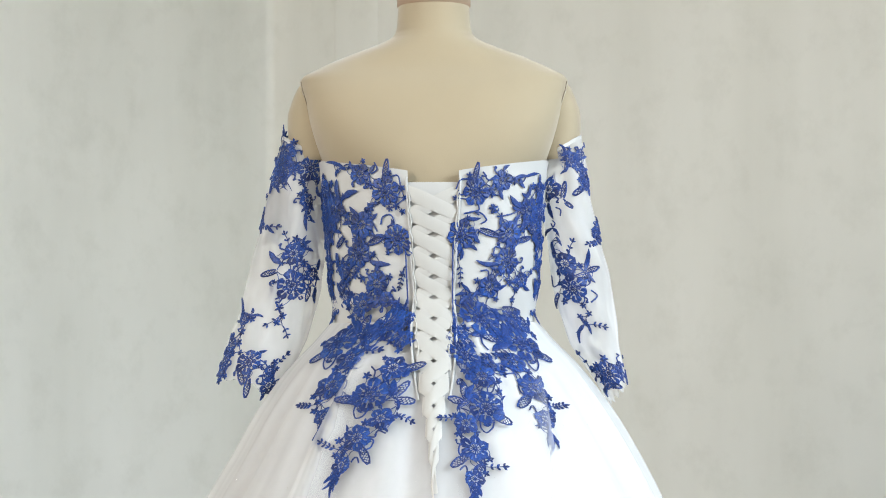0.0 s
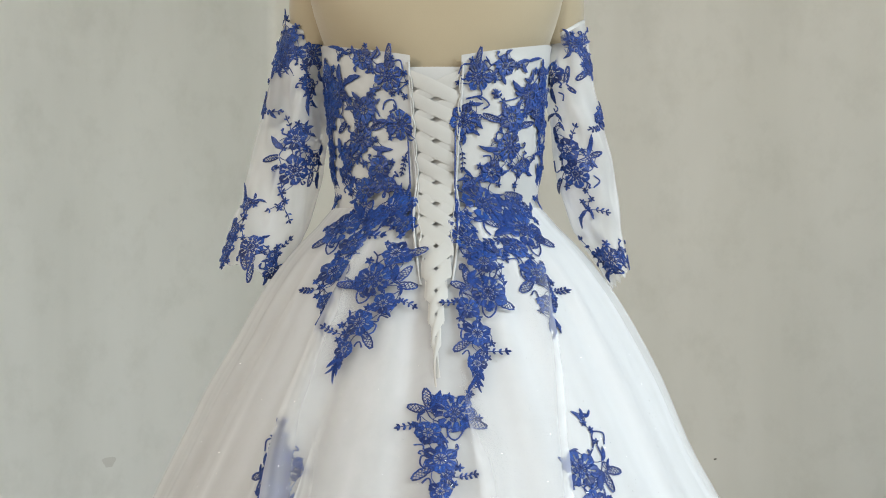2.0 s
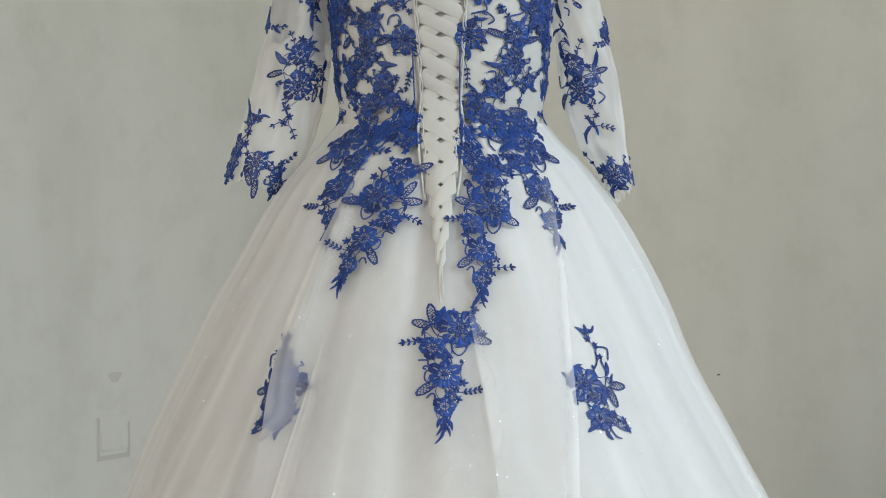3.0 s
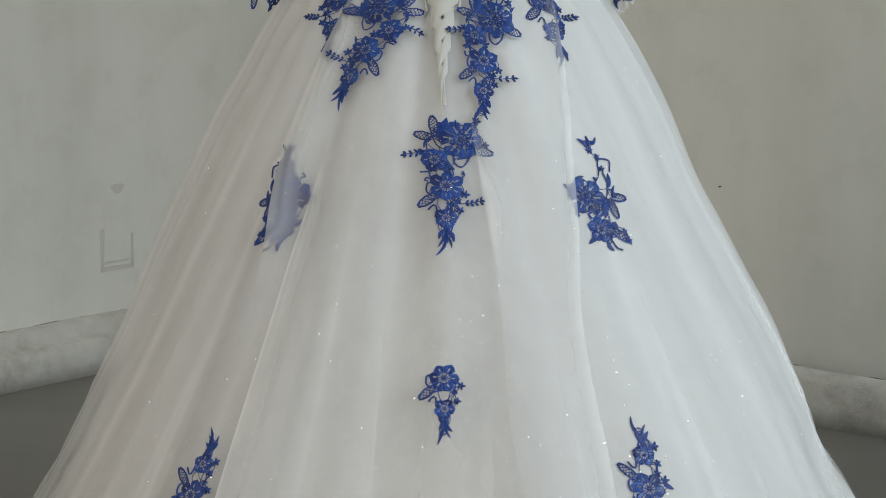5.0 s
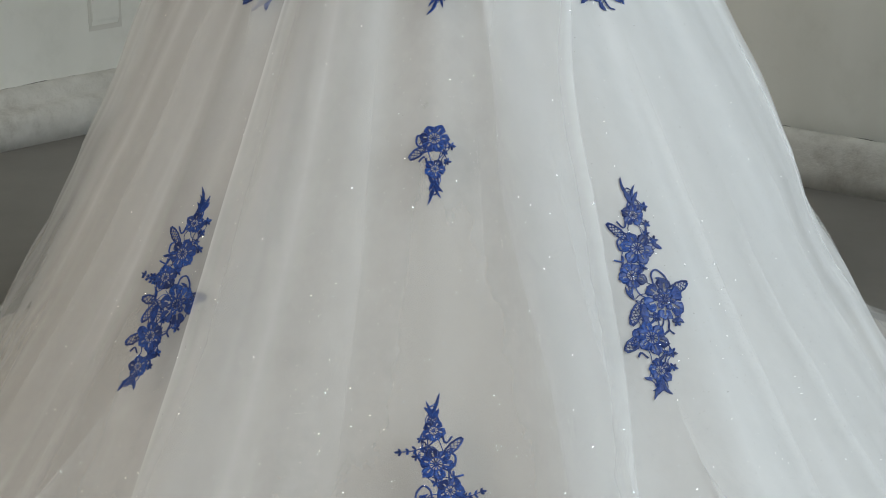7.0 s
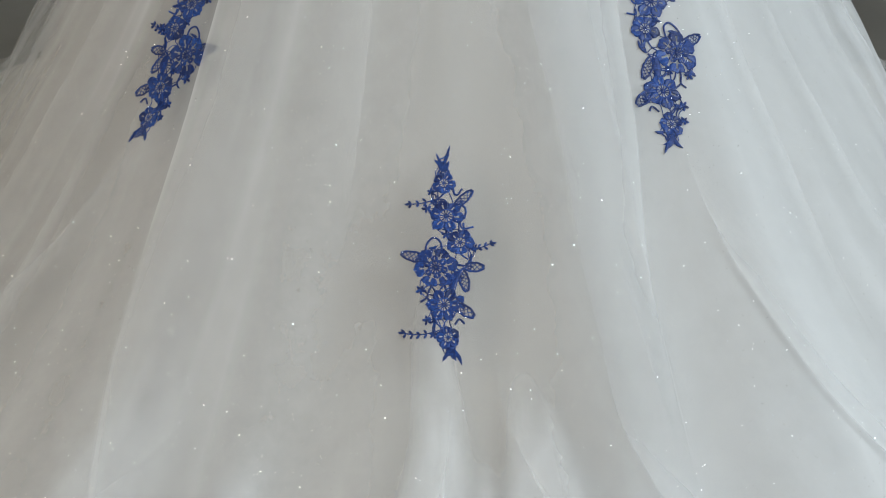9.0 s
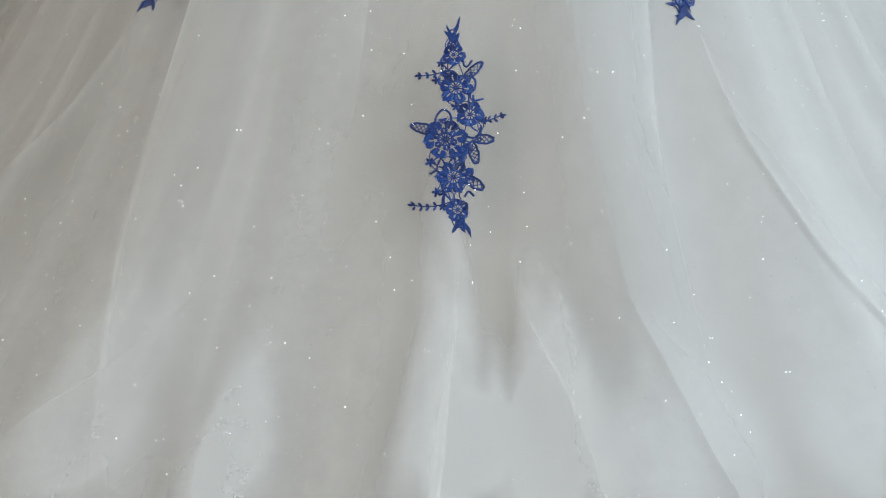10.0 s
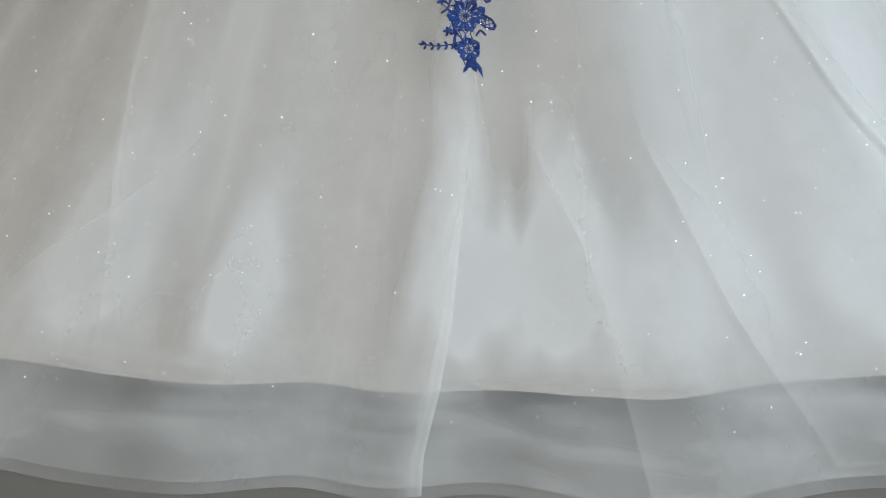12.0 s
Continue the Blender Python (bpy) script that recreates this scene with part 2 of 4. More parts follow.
LOW_STEP = ((0.0, 0.0), (0.035, 0.0), (0.034, 0.05), (0.032, 0.10), (0.026, 0.117), (0.014, 0.123), (0.0, 0.124))
TWO_STEPS = ((0.0, 0.0), (0.105, 0.0), (0.103, 0.06), (0.098, 0.082), (0.075, 0.090), (0.040, 0.095), (0.034, 0.118), (0.022, 0.128), (0.0, 0.130))


def plinth(name, start, along, length, inward, shape):
    """A low uneven plastered plinth at the foot of a wall, about 0.12 m high."""
    bm = bmesh.new()
    n = int(length / 0.06)

    def at(i, k):
        d, z = shape[k]
        s = length * i / n
        w = noise.noise(start + along * s * 2.2) + 0.5 * noise.noise(start + along * s * 9)
        return start + along * s + inward * (d + (0.006 * w if k else 0)) + UP * (z + (0.010 * w if k > 2 else 0))

    grid_mesh(bm, at, range(n + 1), range(len(shape)))
    bmesh.ops.recalc_face_normals(bm, faces=bm.faces)
    ob = tagged(finish(name, bm, OLD_PLASTER), "low whitewashed plaster plinth along the wall's foot", "plinth", kind="structure")
    # a dark strip painted for shadow and dirt in the gap between plinth and wall
    bm = bmesh.new()
    m = 4 * n
    base = inward * 0.0015

    def shade_dirt_line(i, k):
        p = at(i / 4, len(shape) - 1)
        w = max(0.0006, 0.0018 + 0.006 * noise.noise(start + along * i * 0.11) + 0.003 * noise.noise(start + along * i * 0.5))
        return p + base + UP * (-0.002 + (w if k else 0.0) + 0.003 * noise.noise(start + along * i * 0.3))

    grid_mesh(bm, shade_dirt_line, range(m + 1), range(2))
    part("shade_dirt_line", bm, DARK_MARK, ob, "dark line for shadow and dirt in the joint above the plinth")
    return ob


plinth("baseboard_left", room(0, 0.0), ALONG_L, LEN_L, ALONG_R, TWO_STEPS)
plinth("baseboard_right", room(0.036, 0), ALONG_R, LEN_R, ALONG_L, LOW_STEP)

# ---- the forms of body and dress: half widths across (A) and towards the camera (B), by height ----
SKIRT_LEFT = smoothed([(0, .97), (.1, .765), (.25, .622), (.33, .578), (.37, .555), (.41, .526), (.45, .496), (.49, .466), (.53, .447), (.57, .425), (.61, .408), (.65, .393), (.71, .367), (.77, .337), (.85, .299), (.91, .262), (.96, .236), (1.02, .196), (1.055, .160), (1.08, .133), (1.13, .122)])
SKIRT_RIGHT = smoothed([(0, .97), (.1, .765), (.25, .622), (.32, .582), (.36, .561), (.40, .531), (.44, .498), (.48, .477), (.52, .459), (.56, .443), (.60, .424), (.64, .400), (.68, .379), (.72, .357), (.76, .334), (.8, .317), (.84, .302), (.88, .284), (.95, .246), (1.02, .197), (1.055, .160), (1.08, .133), (1.13, .122)])
SKIRT_B = smoothed([(0, 1.246), (.03, 1.165), (.1, 1.065), (.2, .94), (.3, .825), (.46, .665), (.64, .505), (.8, .375), (.92, .272), (.97, .232), (1.0, .208), (1.045, .168), (1.075, .138), (1.09, .121), (1.13, .095)])


def ease(t):
    t = max(0.0, min(1.0, t))
    return t * t * (3 - 2 * t)


def pleats(a, z):
    """Soft pleats that run from the waist to the hem, deeper below."""
    low = max(0.0, min(1.0, (1.06 - z) / 0.9))
    calm = 1 - 0.85 * max(0.0, min(1.0, (abs(a) - 0.42) / 0.3))
    w = 0.55 * math.sin(17 * a + 0.6) + 0.30 * calm * math.sin(29 * a + 2.0 + 1.5 * z) + 0.06 * calm * math.sin(53 * a - 1.2)
    w += 0.8 * noise.noise(Vector((a * 6, z * 1.2, 3.0)))
    # fine gathers that run out below the hips
    fine = 0.0026 * ease((1.05 - z) / 0.08) * ease((z - 0.45) / 0.3) * (math.sin(23 * a + 1.0) + 0.6 * math.sin(37 * a + 0.5 + 2 * z))
    return fine + 0.007 * low * w * (0.25 + 0.75 * calm) + 0.010 * low * low * (0.3 + 0.7 * calm) * noise.noise(Vector((a * 9, z * 1.5, 9.0)))


def skirt(a, z, grow=1.0, fold=1.0):
    """A point of the skirt: a is the angle from the back's middle, z the height."""
    n = 2.0 + 1.1 * max(0.0, 1 - z / 0.8) ** 1.6
    s, c = math.sin(a), math.cos(a)
    ha, hb = (SKIRT_LEFT if s < 0 else SKIRT_RIGHT)(z) * grow * (1 - 0.045 * max(0.0, min(1.0, (0.50 - z) / 0.1, (z - 0.04) / 0.14))), SKIRT_B(z) * grow
    if c < 0:
        hb = hb * 0.75
    r = ((abs(s) / ha) ** n + (abs(c) / hb) ** n) ** (-1 / n)
    r += fold * pleats(a, z)
    if z < 0.05:
        # the hem lies in waves on the floor
        r += fold * 0.022 * (1 - z / 0.05) * noise.noise(Vector((a * 10, 0.5, 2.0)))
    return Vector((r * s, -r * c, z))


BODY_A = smoothed([(1.0, .15), (1.06, .138), (1.09, .133), (1.15, .136), (1.2, .141), (1.25, .146), (1.33, .152)])
BODY_B = smoothed([(1.0, .11), (1.09, .098), (1.17, .104), (1.25, .110), (1.33, .108)])


def bodice(a, z, out=0.0):
    ha, hb = BODY_A(z) + out, BODY_B(z) + out
    s, c = math.sin(a), math.cos(a)
    r = ((abs(s) / ha) ** 2.3 + (abs(c) / hb) ** 2.3) ** (-1 / 2.3)
    return Vector((r * s, -r * c, z))


# ---- dress form ----
def dress_form():
    bm = bmesh.new()
    rings = [(0.98, .13, .10), (1.09, .122, .088), (1.2, .132, .098), (1.28, .146, .102), (1.31, .153, .102), (1.35, .166, .096),
             (1.375, .173, .083), (1.388, .1745, .072), (1.394, .170, .068), (1.400, .158, .064), (1.408, .142, .061), (1.416, .123, .059),
             (1.424, .103, .058), (1.430, .086, .057), (1.437, .069, .055), (1.4425, .058, .054), (1.45, .0505, .052), (1.46, .048, .050), (1.505, .0450, .048)]
    rings = [(z + 0.016 * max(0.0, min(1.0, (z - 1.30) / 0.085)), a * (1.03 if z > 1.3 else 1.0), b) for z, a, b in rings]
    b_of = smoothed([(z, b) for z, a, b in rings])
    zs = [0.98 + 0.4 * i / 26 for i in range(26)] + [1.38 + 0.141 * i / 56 for i in range(57)]

    def at(a, z):
        ha = float(np.interp(z, [r[0] for r in rings], [r[1] for r in rings]))
        n = 2.0 + 0.7 * max(0.0, 1 - abs(z - 1.34) / 0.07)
        r = ((abs(math.sin(a)) / ha) ** n + (abs(math.cos(a)) / b_of(z)) ** n) ** (-1 / n)
        return Vector((r * math.sin(a) + 0.001, 0.004 - r * math.cos(a), z))

    rows = grid_mesh(bm, at, around(64), zs, True)
    bm.faces.new(rows[0])
    bm.faces.new(rows[-1][::-1])
    # stubs of the upper arms
    for side in (-1, 1):
        def stub(a, k):
            s = k / 14
            z = 1.409 - 0.113 * s
            w = 0.033 * min(1.0, (s / 0.45) ** 0.42) if s else 0.0005
            d = 0.036 * min(1.0, (s / 0.4) ** 0.5) if s else 0.0005
            x = 0.1635 + w * math.sin(a) * (1 - 0.25 * max(0.0, s - 0.6))
            return Vector((0.001 + side * x, 0.010 - d * math.cos(a), z))
        r = grid_mesh(bm, stub, around(28), range(15), True)
        bm.faces.new(r[-1])
    # the seam about each armhole
    seams = len(bm.faces)
    for side in (-1, 1):
        line = []
        for k in range(24):
            z = 1.399 - 0.097 * k / 23
            ha = 0.98 * float(np.interp(z, [r[0] for r in rings], [r[1] for r in rings]))
            line.append(Vector((0.001 + side * ha * (1 - 0.0016 * k), -0.0225 - 0.0004 * k, z)))
        tube(bm, line, 0.0005)
    seams = set(list(bm.faces)[seams:])
    # the cap on the neck
    cap = grid_mesh(bm, lambda a, k: Vector((0.001 + 0.047 * k[0] * math.sin(a), 0.004 - 0.049 * k[0] * math.cos(a), k[1])), around(40),
                    [(1.0, 1.502), (1.05, 1.504), (1.05, 1.525), (0.9, 1.545), (0.3, 1.555)], True)
    bm.faces.new(cap[-1])
    bmesh.ops.recalc_face_normals(bm, faces=bm.faces)
    for f in bm.faces:
        f.material_index = 2 if f in seams else 1 if f.calc_center_median().z > 1.5025 else 0
    ob = finish("dress_form", bm, [LINEN, WOOD, SEAM])
    return tagged(ob, "beige linen dressmaker's form with seamed arm stubs", "dress form")


dress_form()

# ---- the dress ----
dress = tagged(new("wedding_dress"), "white off-shoulder ball gown with royal blue lace appliques", "dress")

ANGLES = [-math.pi + i * (math.pi - 1.5) / 50 for i in range(50)] + [-1.5 + 3.0 * i / 760 for i in range(760)] + [1.5 + i * (math.pi - 1.5) / 50 for i in range(50)]


def unroll(bm):
    """Texture coordinates of the skirt: angle and height."""
    uv = bm.loops.layers.uv.new("angle_height")
    for f in bm.faces:
        for l in f.loops:
            p = l.vert.co
            l[uv].uv = (math.atan2(p.x, -p.y), p.z)


# soft creases: angle, lowest and highest point, width, density, the side that is crisp, flare
rng = random.Random(31)
CREASES = []
for i in range(26):
    a = rng.uniform(-0.85, 1.3)
    low = rng.choice((-0.1, -0.1, 0.05, 0.2, 0.35))
    CREASES.append((a, low, low + rng.uniform(0.3, 0.9), rng.uniform(0.04, 0.15), rng.uniform(0.08, 0.26), rng.choice((-1, 1)), rng.uniform(0.0, 0.14) * a, rng.uniform(0, 6)))
# tulle bunched up above the hem: angle, top, half width, lean
BUNCHES = ((-0.31, 0.25, 0.10, 0.0), (-0.20, 0.18, 0.075, 0.02), (-0.01, 0.29, 0.06, 0.0), (0.105, 0.23, 0.075, -0.02), (0.25, 0.18, 0.11, -0.04), (0.42, 0.22, 0.14, -0.05), (0.34, 0.13, 0.07, 0.0), (0.17, 0.15, 0.08, 0.0), (0.06, 0.16, 0.06, 0.0), (0.56, 0.2, 0.1, -0.05), (0.135, 0.20, 0.10, -0.03), (0.03, 0.17, 0.05, 0.0),
           (-0.33, 0.19, 0.08, 0.0), (-0.19, 0.15, 0.06, 0.0))


def creased_and_lit(a, z):
    """How much denser the outer tulle is along its creases; also made denser on the right, for brighter light there,
    and high on the left.
    """
    w = 0.46 * ease((a - 0.03) / 0.32) * ease((1.45 - a) / 0.35) * ease((z - 0.02) / 0.09) + 0.20 * ease((-a - 0.38) / 0.25) * ease((z - 0.38) / 0.25)
    for c, low, high, wide, dense, crisp, flare, phase in CREASES:
        if low < z < high:
            d = (a - c - 0.012 * math.sin(6 * z + phase) - flare * max(0.0, 0.3 - z) * 2) * crisp
            if -0.04 < d < wide:
                fade = min(1.0, (high - z) / 0.15, (z - low) / 0.1)
                w += dense * fade * (1 + d / 0.04 if d < 0 else (1 - d / wide) ** 2)
    return w


def bunched(a, z):
    """How much denser the inner tulle is where it is bunched up above the hem, and where it crumples at the floor."""
    w = 0.42 * max(0.0, 0.7 * noise.noise(Vector((a * 6 + z * 20, z * 70, 5.0))) + 0.5 * noise.noise(Vector((a * 16, z * 160 + a * 5, 8.0))) + 0.6 * noise.noise(Vector((a * 13, z * 9, 1.0))) + 0.05 + 0.22 * ease((0.3 - abs(a - 0.12)) / 0.15)) * ease((0.07 - z) / 0.04)
    for c, high, half, lean in BUNCHES:
        s = z / high
        if s < 1:
            k = (a - c - lean * s + 0.02 * noise.noise(Vector((z * 9, c * 40, 0)))) / (half * (1 - 0.7 * s))
            if abs(k) < 1:
                w += (1.0 + 0.6 * noise.noise(Vector((a * 45, z * 22, c)))) * (1 - k * k) ** 1.2 * (1 - s ** 2) * min(1.0, max(0.0, (z - 0.042) / 0.05))
    return w


def skirt_sheet(name, grow, fold, zs, mat, label, dense=None):
    bm = bmesh.new()

    def at(a, z):
        # sunk behind the lacing at the waist
        p = skirt(a, z, grow(z), fold)
        return p - Vector((p.x, p.y, 0)).normalized() * 0.009 * ease((z - 1.015) / 0.03) * ease((0.36 - abs(a)) / 0.10)

    grid_mesh(bm, at, ANGLES, zs, True)
    bmesh.ops.recalc_face_normals(bm, faces=bm.faces)
    unroll(bm)
    if dense:
        uv = bm.loops.layers.uv.new("bunches")
        known = {v: dense(math.atan2(v.co.x, -v.co.y), v.co.z) for v in bm.verts}
        for f in bm.faces:
            for q in f.loops:
                q[uv].uv = (known[q.vert], 0)
    return part(name, bm, mat, dress, label)


def heights(lo, hi, n):
    return [hi + (lo - hi) * (i / n) ** 0.8 for i in range(n + 1)]


skirt_sheet("skirt_lining", lambda z: 0.93 + 0.032 * max(0.0, 1 - z / 0.12), 0.9, heights(0.03, 1.082, 70), LINING, "opaque off-white satin lining of the skirt")
skirt_sheet("tulle_underlayer", lambda z: 0.955 + 0.036 * max(0.0, 1 - z / 0.16), 1.0, heights(0.07, 1.08, 84) + [0.07 - 0.066 * i / 22 for i in range(1, 23)], TULLE, "sheer white tulle layer under the outer one", dense=bunched)
skirt_sheet("tulle_overlay", lambda z: 1.0, 1.0, heights(0.07, 1.08, 100) + [0.07 - 0.067 * i / 22 for i in range(1, 23)], TULLE, "sheer glittering outer layer of white tulle", dense=creased_and_lit)


def gap(z):
    """Half angle of the laced opening at the back."""
    return float(np.interp(z, [0.93, 0.987, 1.03, 1.09, 1.166, 1.26], [0.03, 0.075, 0.130, 0.215, 0.250, 0.285]))


def dress_surface(a, z):
    """Skirt below the waist, bodice above it."""
    k = max(0.0, min(1.0, (z - 1.080) / 0.05))
    k = k * k * (3 - 2 * k)
    if k == 0:
        return skirt(a, z)
    if k == 1:
        return bodice(a, z, 0.004)
    return skirt(a, z).lerp(bodice(a, z, 0.004), k)


# ---- bodice, laced panel and sleeves ----
def back_top(a):
    """Height of the bodice's upper edge, rising to the sides."""
    return 1.268 + 0.024 * min(1.0, abs(a) / 1.25)


bm = bmesh.new()


def bodice_at(k, j):
    side = -1 if k < 0 else 1
    s = abs(k) / 60 - 1 / 60
    low = 1.06
    a = 0.25 + (math.pi - 0.25) * s
    z = low + (back_top(a) - low) * j / 30
    a = gap(z) + (math.pi - gap(z)) * s
    return bodice(side * a, z, float(np.interp(z, [1.06, 1.09, 1.12], [-0.004, 0.0, 0.0030])) + (0.001 if j == 30 else 0))


for side in (-1, 1):
    grid_mesh(bm, lambda k, j: bodice_at(side * k, j), range(1, 62), range(31))
bmesh.ops.recalc_face_normals(bm, faces=bm.faces)
part("bodice", bm, SATIN, dress, "fitted white satin corset bodice open at the back")

bm = bmesh.new()


def panel_at(i, j):
    z = 0.955 + (1.258 - 0.955) * j / 30
    a = (gap(z) + 0.02) * i
    p = dress_surface(a, z)
    q = Vector((p.x, p.y, 0)).normalized()
    return p - q * (0.0040 if z > 1.06 else 0.003)


grid_mesh(bm, panel_at, [-1, -0.6, -0.2, 0.2, 0.6, 1], range(31))
part("lacing_panel", bm, SATIN, dress, "plain white satin panel behind the laced ribbon")


def strip(bm, path, half, lift):
    """A flat ribbon, slightly arched across, along points of (angle, height) on the dress."""
    rows = []
    for i, (a, z) in enumerate(path):
        p = dress_surface(a, z)
        out = Vector((p.x * 0.6, p.y, 0)).normalized()
        q = dress_surface(*path[min(i + 1, len(path) - 1)]) - dress_surface(*path[max(i - 1, 0)])
        across = q.cross(out).normalized()
        rows.append([bm.verts.new(p + out * (lift[i] + 0.0005 * (1 - k * k)) + across * half * k) for k in (-1, -0.5, 0, 0.5, 1)])
    for r, s in zip(rows, rows[1:]):
        for k in range(4):
            bm.faces.new((r[k], r[k + 1], s[k + 1], s[k]))


def span(z):
    """Half the width of the lacing as an angle; it tapers to a point below the waist."""
    half = (dress_surface(0.01, z) - dress_surface(-0.01, z)).length / 0.02
    return min(gap(z) + 0.030, float(np.interp(z, [0.86, 0.90, 0.935, 0.972, 1.01, 1.09, 1.12], [0.002, 0.003, 0.007, 0.0125, 0.019, 0.026, 0.06])) / half)


STEP = 0.0266


def band(bm, path, half, lift):
    """A flat ribbon along points of (angle, height), cut off upright at both ends, slightly arched across."""
    rows = []
    for i, (a, z) in enumerate(path):
        row = []
        for k in (-1, -0.9, -0.5, 0, 0.5, 0.9, 1):
            p = dress_surface(a, z + half[i] * k)
            out = Vector((p.x * 0.6, p.y, 0)).normalized()
            row.append(bm.verts.new(p + out * (lift[i] + 0.0007 * (1 - k * k))))
        rows.append(row)
    for r, s in zip(rows, rows[1:]):
        for k in range(6):
            bm.faces.new((r[k], r[k + 1], s[k + 1], s[k]))


for i in range(13):
    z0 = 1.246 - STEP * i
    for side in (1, -1):
        bm = bmesh.new()
        path, lift, half = [], [], []
        for k in range(17):
            s = k / 16
            z = z0 - 0.031 * s
            path.append((side * span(z) * (2 * s - 1), z))
            low = float(np.interp(z0, [0.95, 1.10], [0.25, 1.0]))
            # the bands that fall to the right lie over the others; below the waist they change places
            over = (side > 0) == (z0 > 1.045)
            rise = math.sin(math.pi * s) ** 0.5
            lift.append(-0.0022 * low + 0.0024 * low * rise + (0.0012 * rise if over else 0.0) + 0.001 * (1 - low) - 0.0004 * (i % 2) * (1 - low) + float(np.interp(z, [0.90, 1.02, 1.05, 1.08, 1.10], [0.0065, 0.0045, 0.0022, 0.0022, 0.0])) - 0.0004 * max(0, i - 7))
            half.append(float(np.interp(z0, [0.93, 0.97, 1.0, 1.05, 1.08, 1.2], [0.0100, 0.0105, 0.0108, 0.0102, 0.0098, 0.0097])) + 0.0005 * math.sin(5 * s + 2.3 * i))
        band(bm, path, half, lift)
        part("ribbon", bm, RIBBON, dress, "flat white satin lacing ribbon" if i == 0 else "")

# the ends of the ribbon tied off below the lacing
bm = bmesh.new()
strip(bm, [(0.004 - 0.006 * math.sin(k * 0.5), 0.925 - 0.045 * k / 8) for k in range(9)], 0.0026, [0.004] * 9)
part("ribbon_end", bm, RIBBON, dress, "short end of the lacing ribbon")
bm = bmesh.new()
strip(bm, [(0.003 - 0.008 * math.sin(k * 0.35), 0.915 - 0.045 * k / 8) for k in range(9)], 0.0013, [0.006] * 9)
part("ribbon_end", bm, LINING, dress, "loose cream end of the lacing ribbon")


for i in range(9):
    for side in (-1, 1):
        z0 = 1.246 - STEP * i
        bm = bmesh.new()
        pts = []
        for k in range(9):
            t = math.pi * k / 8
            z = z0 - STEP * 0.42 * (1 - math.cos(t))
            p = dress_surface(side * (min(gap(z) + 0.006, span(z)) - 0.022 * math.sin(t)), z)
            pts.append(p + Vector((p.x, p.y, 0)).normalized() * 0.002)
        tube(bm, pts, 0.0010)
        part("lacing_loop", bm, RIBBON, dress, "white corded lacing loop" if i == 0 else "")

# piping along the two edges of the opening
for side in (-1, 1):
    bm = bmesh.new()
    pts = []
    for k in range(31):
        z = 1.264 - 0.28 * k / 30
        p = dress_surface(side * (gap(z) + 0.012), z)
        pts.append(p + Vector((p.x, p.y, 0)).normalized() * 0.0005)
    tube(bm, pts, 0.0018)
    part("edge_piping", bm, SATIN, dress)

SLEEVES = {
    -1: (smoothed([(.98, -.296), (1.012, -.287), (1.053, -.276), (1.09, -.262), (1.143, -.247), (1.21, -.231), (1.286, -.213), (1.335, -.200)]),
         smoothed([(.98, -.206), (.993, -.200), (1.06, -.169), (1.12, -.153), (1.18, -.142), (1.248, -.146), (1.335, -.145)])),
    1: (smoothed([(.975, .258), (.991, .255), (1.036, .248), (1.088, .241), (1.148, .234), (1.193, .219), (1.261, .208), (1.335, .197)]),
        smoothed([(.975, .232), (.983, .226), (1.051, .182), (1.103, .163), (1.209, .148), (1.284, .145), (1.335, .145)])),
}


def sleeve(side, a, z, out=0.0):
    edge, inner = (f(z) for f in SLEEVES[side])
    mid_x, half = (edge + inner) / 2, abs(edge - inner) / 2
    ripple = 0.0025 * math.sin(5 * a + 9 * z * side + z * 60) + 0.004 * noise.noise(Vector((a * 1.5, z * 22, 4.0 * side)))
    depth = 0.034 + 0.16 * max(0.0, 1.33 - z) * (1 if z > 1.2 else 0.13 / max(0.13, 1.33 - z))
    half, depth = half + ripple * 0.5 + out, depth + ripple + out
    return Vector((mid_x + half * math.sin(a), 0.012 - depth * math.cos(a), z))


for side in (-1, 1):
    bm = bmesh.new()

    def sleeve_at(a, k):
        # the upper edge slopes down towards the body; the cuff is scalloped
        outward = math.sin(a) * side
        top = 1.314 + 0.016 * outward - 0.014 * max(0.0, -math.cos(a))
        low = (1.000 if side < 0 else 0.986) + 0.012 * outward + 0.003 * math.sin(11 * a)
        return sleeve(side, a, top + (low - top) * k / 40)

    grid_mesh(bm, sleeve_at, around(72), range(41), True)
    bmesh.ops.recalc_face_normals(bm, faces=bm.faces)
    part("sleeve", bm, ORGANZA, dress, "sheer white organza three-quarter sleeve")
    bm = bmesh.new()
    grid_mesh(bm, lambda a, k: sleeve_at(a, k * 0.12) + Vector((math.sin(a), -math.cos(a), 0)) * 0.0006, around(72), range(5), True)
    part("sleeve_band", bm, SATIN, dress, "narrow white satin band of the sleeve")
    bm = bmesh.new()
    ring = [sleeve_at(a, 0) for a in around(72)]
    tube(bm, ring + ring[:1], 0.0010)
    part("sleeve_edge", bm, SATIN, dress)

# ---- blue guipure lace ----
# Every element is drawn flat in metres (across, up, height over the cloth), then laid on the cloth.
class Drawing:
    def __init__(self):
        self.verts, self.faces = [], []

    def sheet(self, rows, slit=()):
        base, n = len(self.verts), len(rows[0])
        for r in rows:
            self.verts.extend(r)
        for i in range(len(rows) - 1):
            for j in range(n - 1):
                if i in slit and j == n // 2 - 1:
                    continue
                p = base + i * n + j
                self.faces.append((p, p + 1, p + n + 1, p + n))


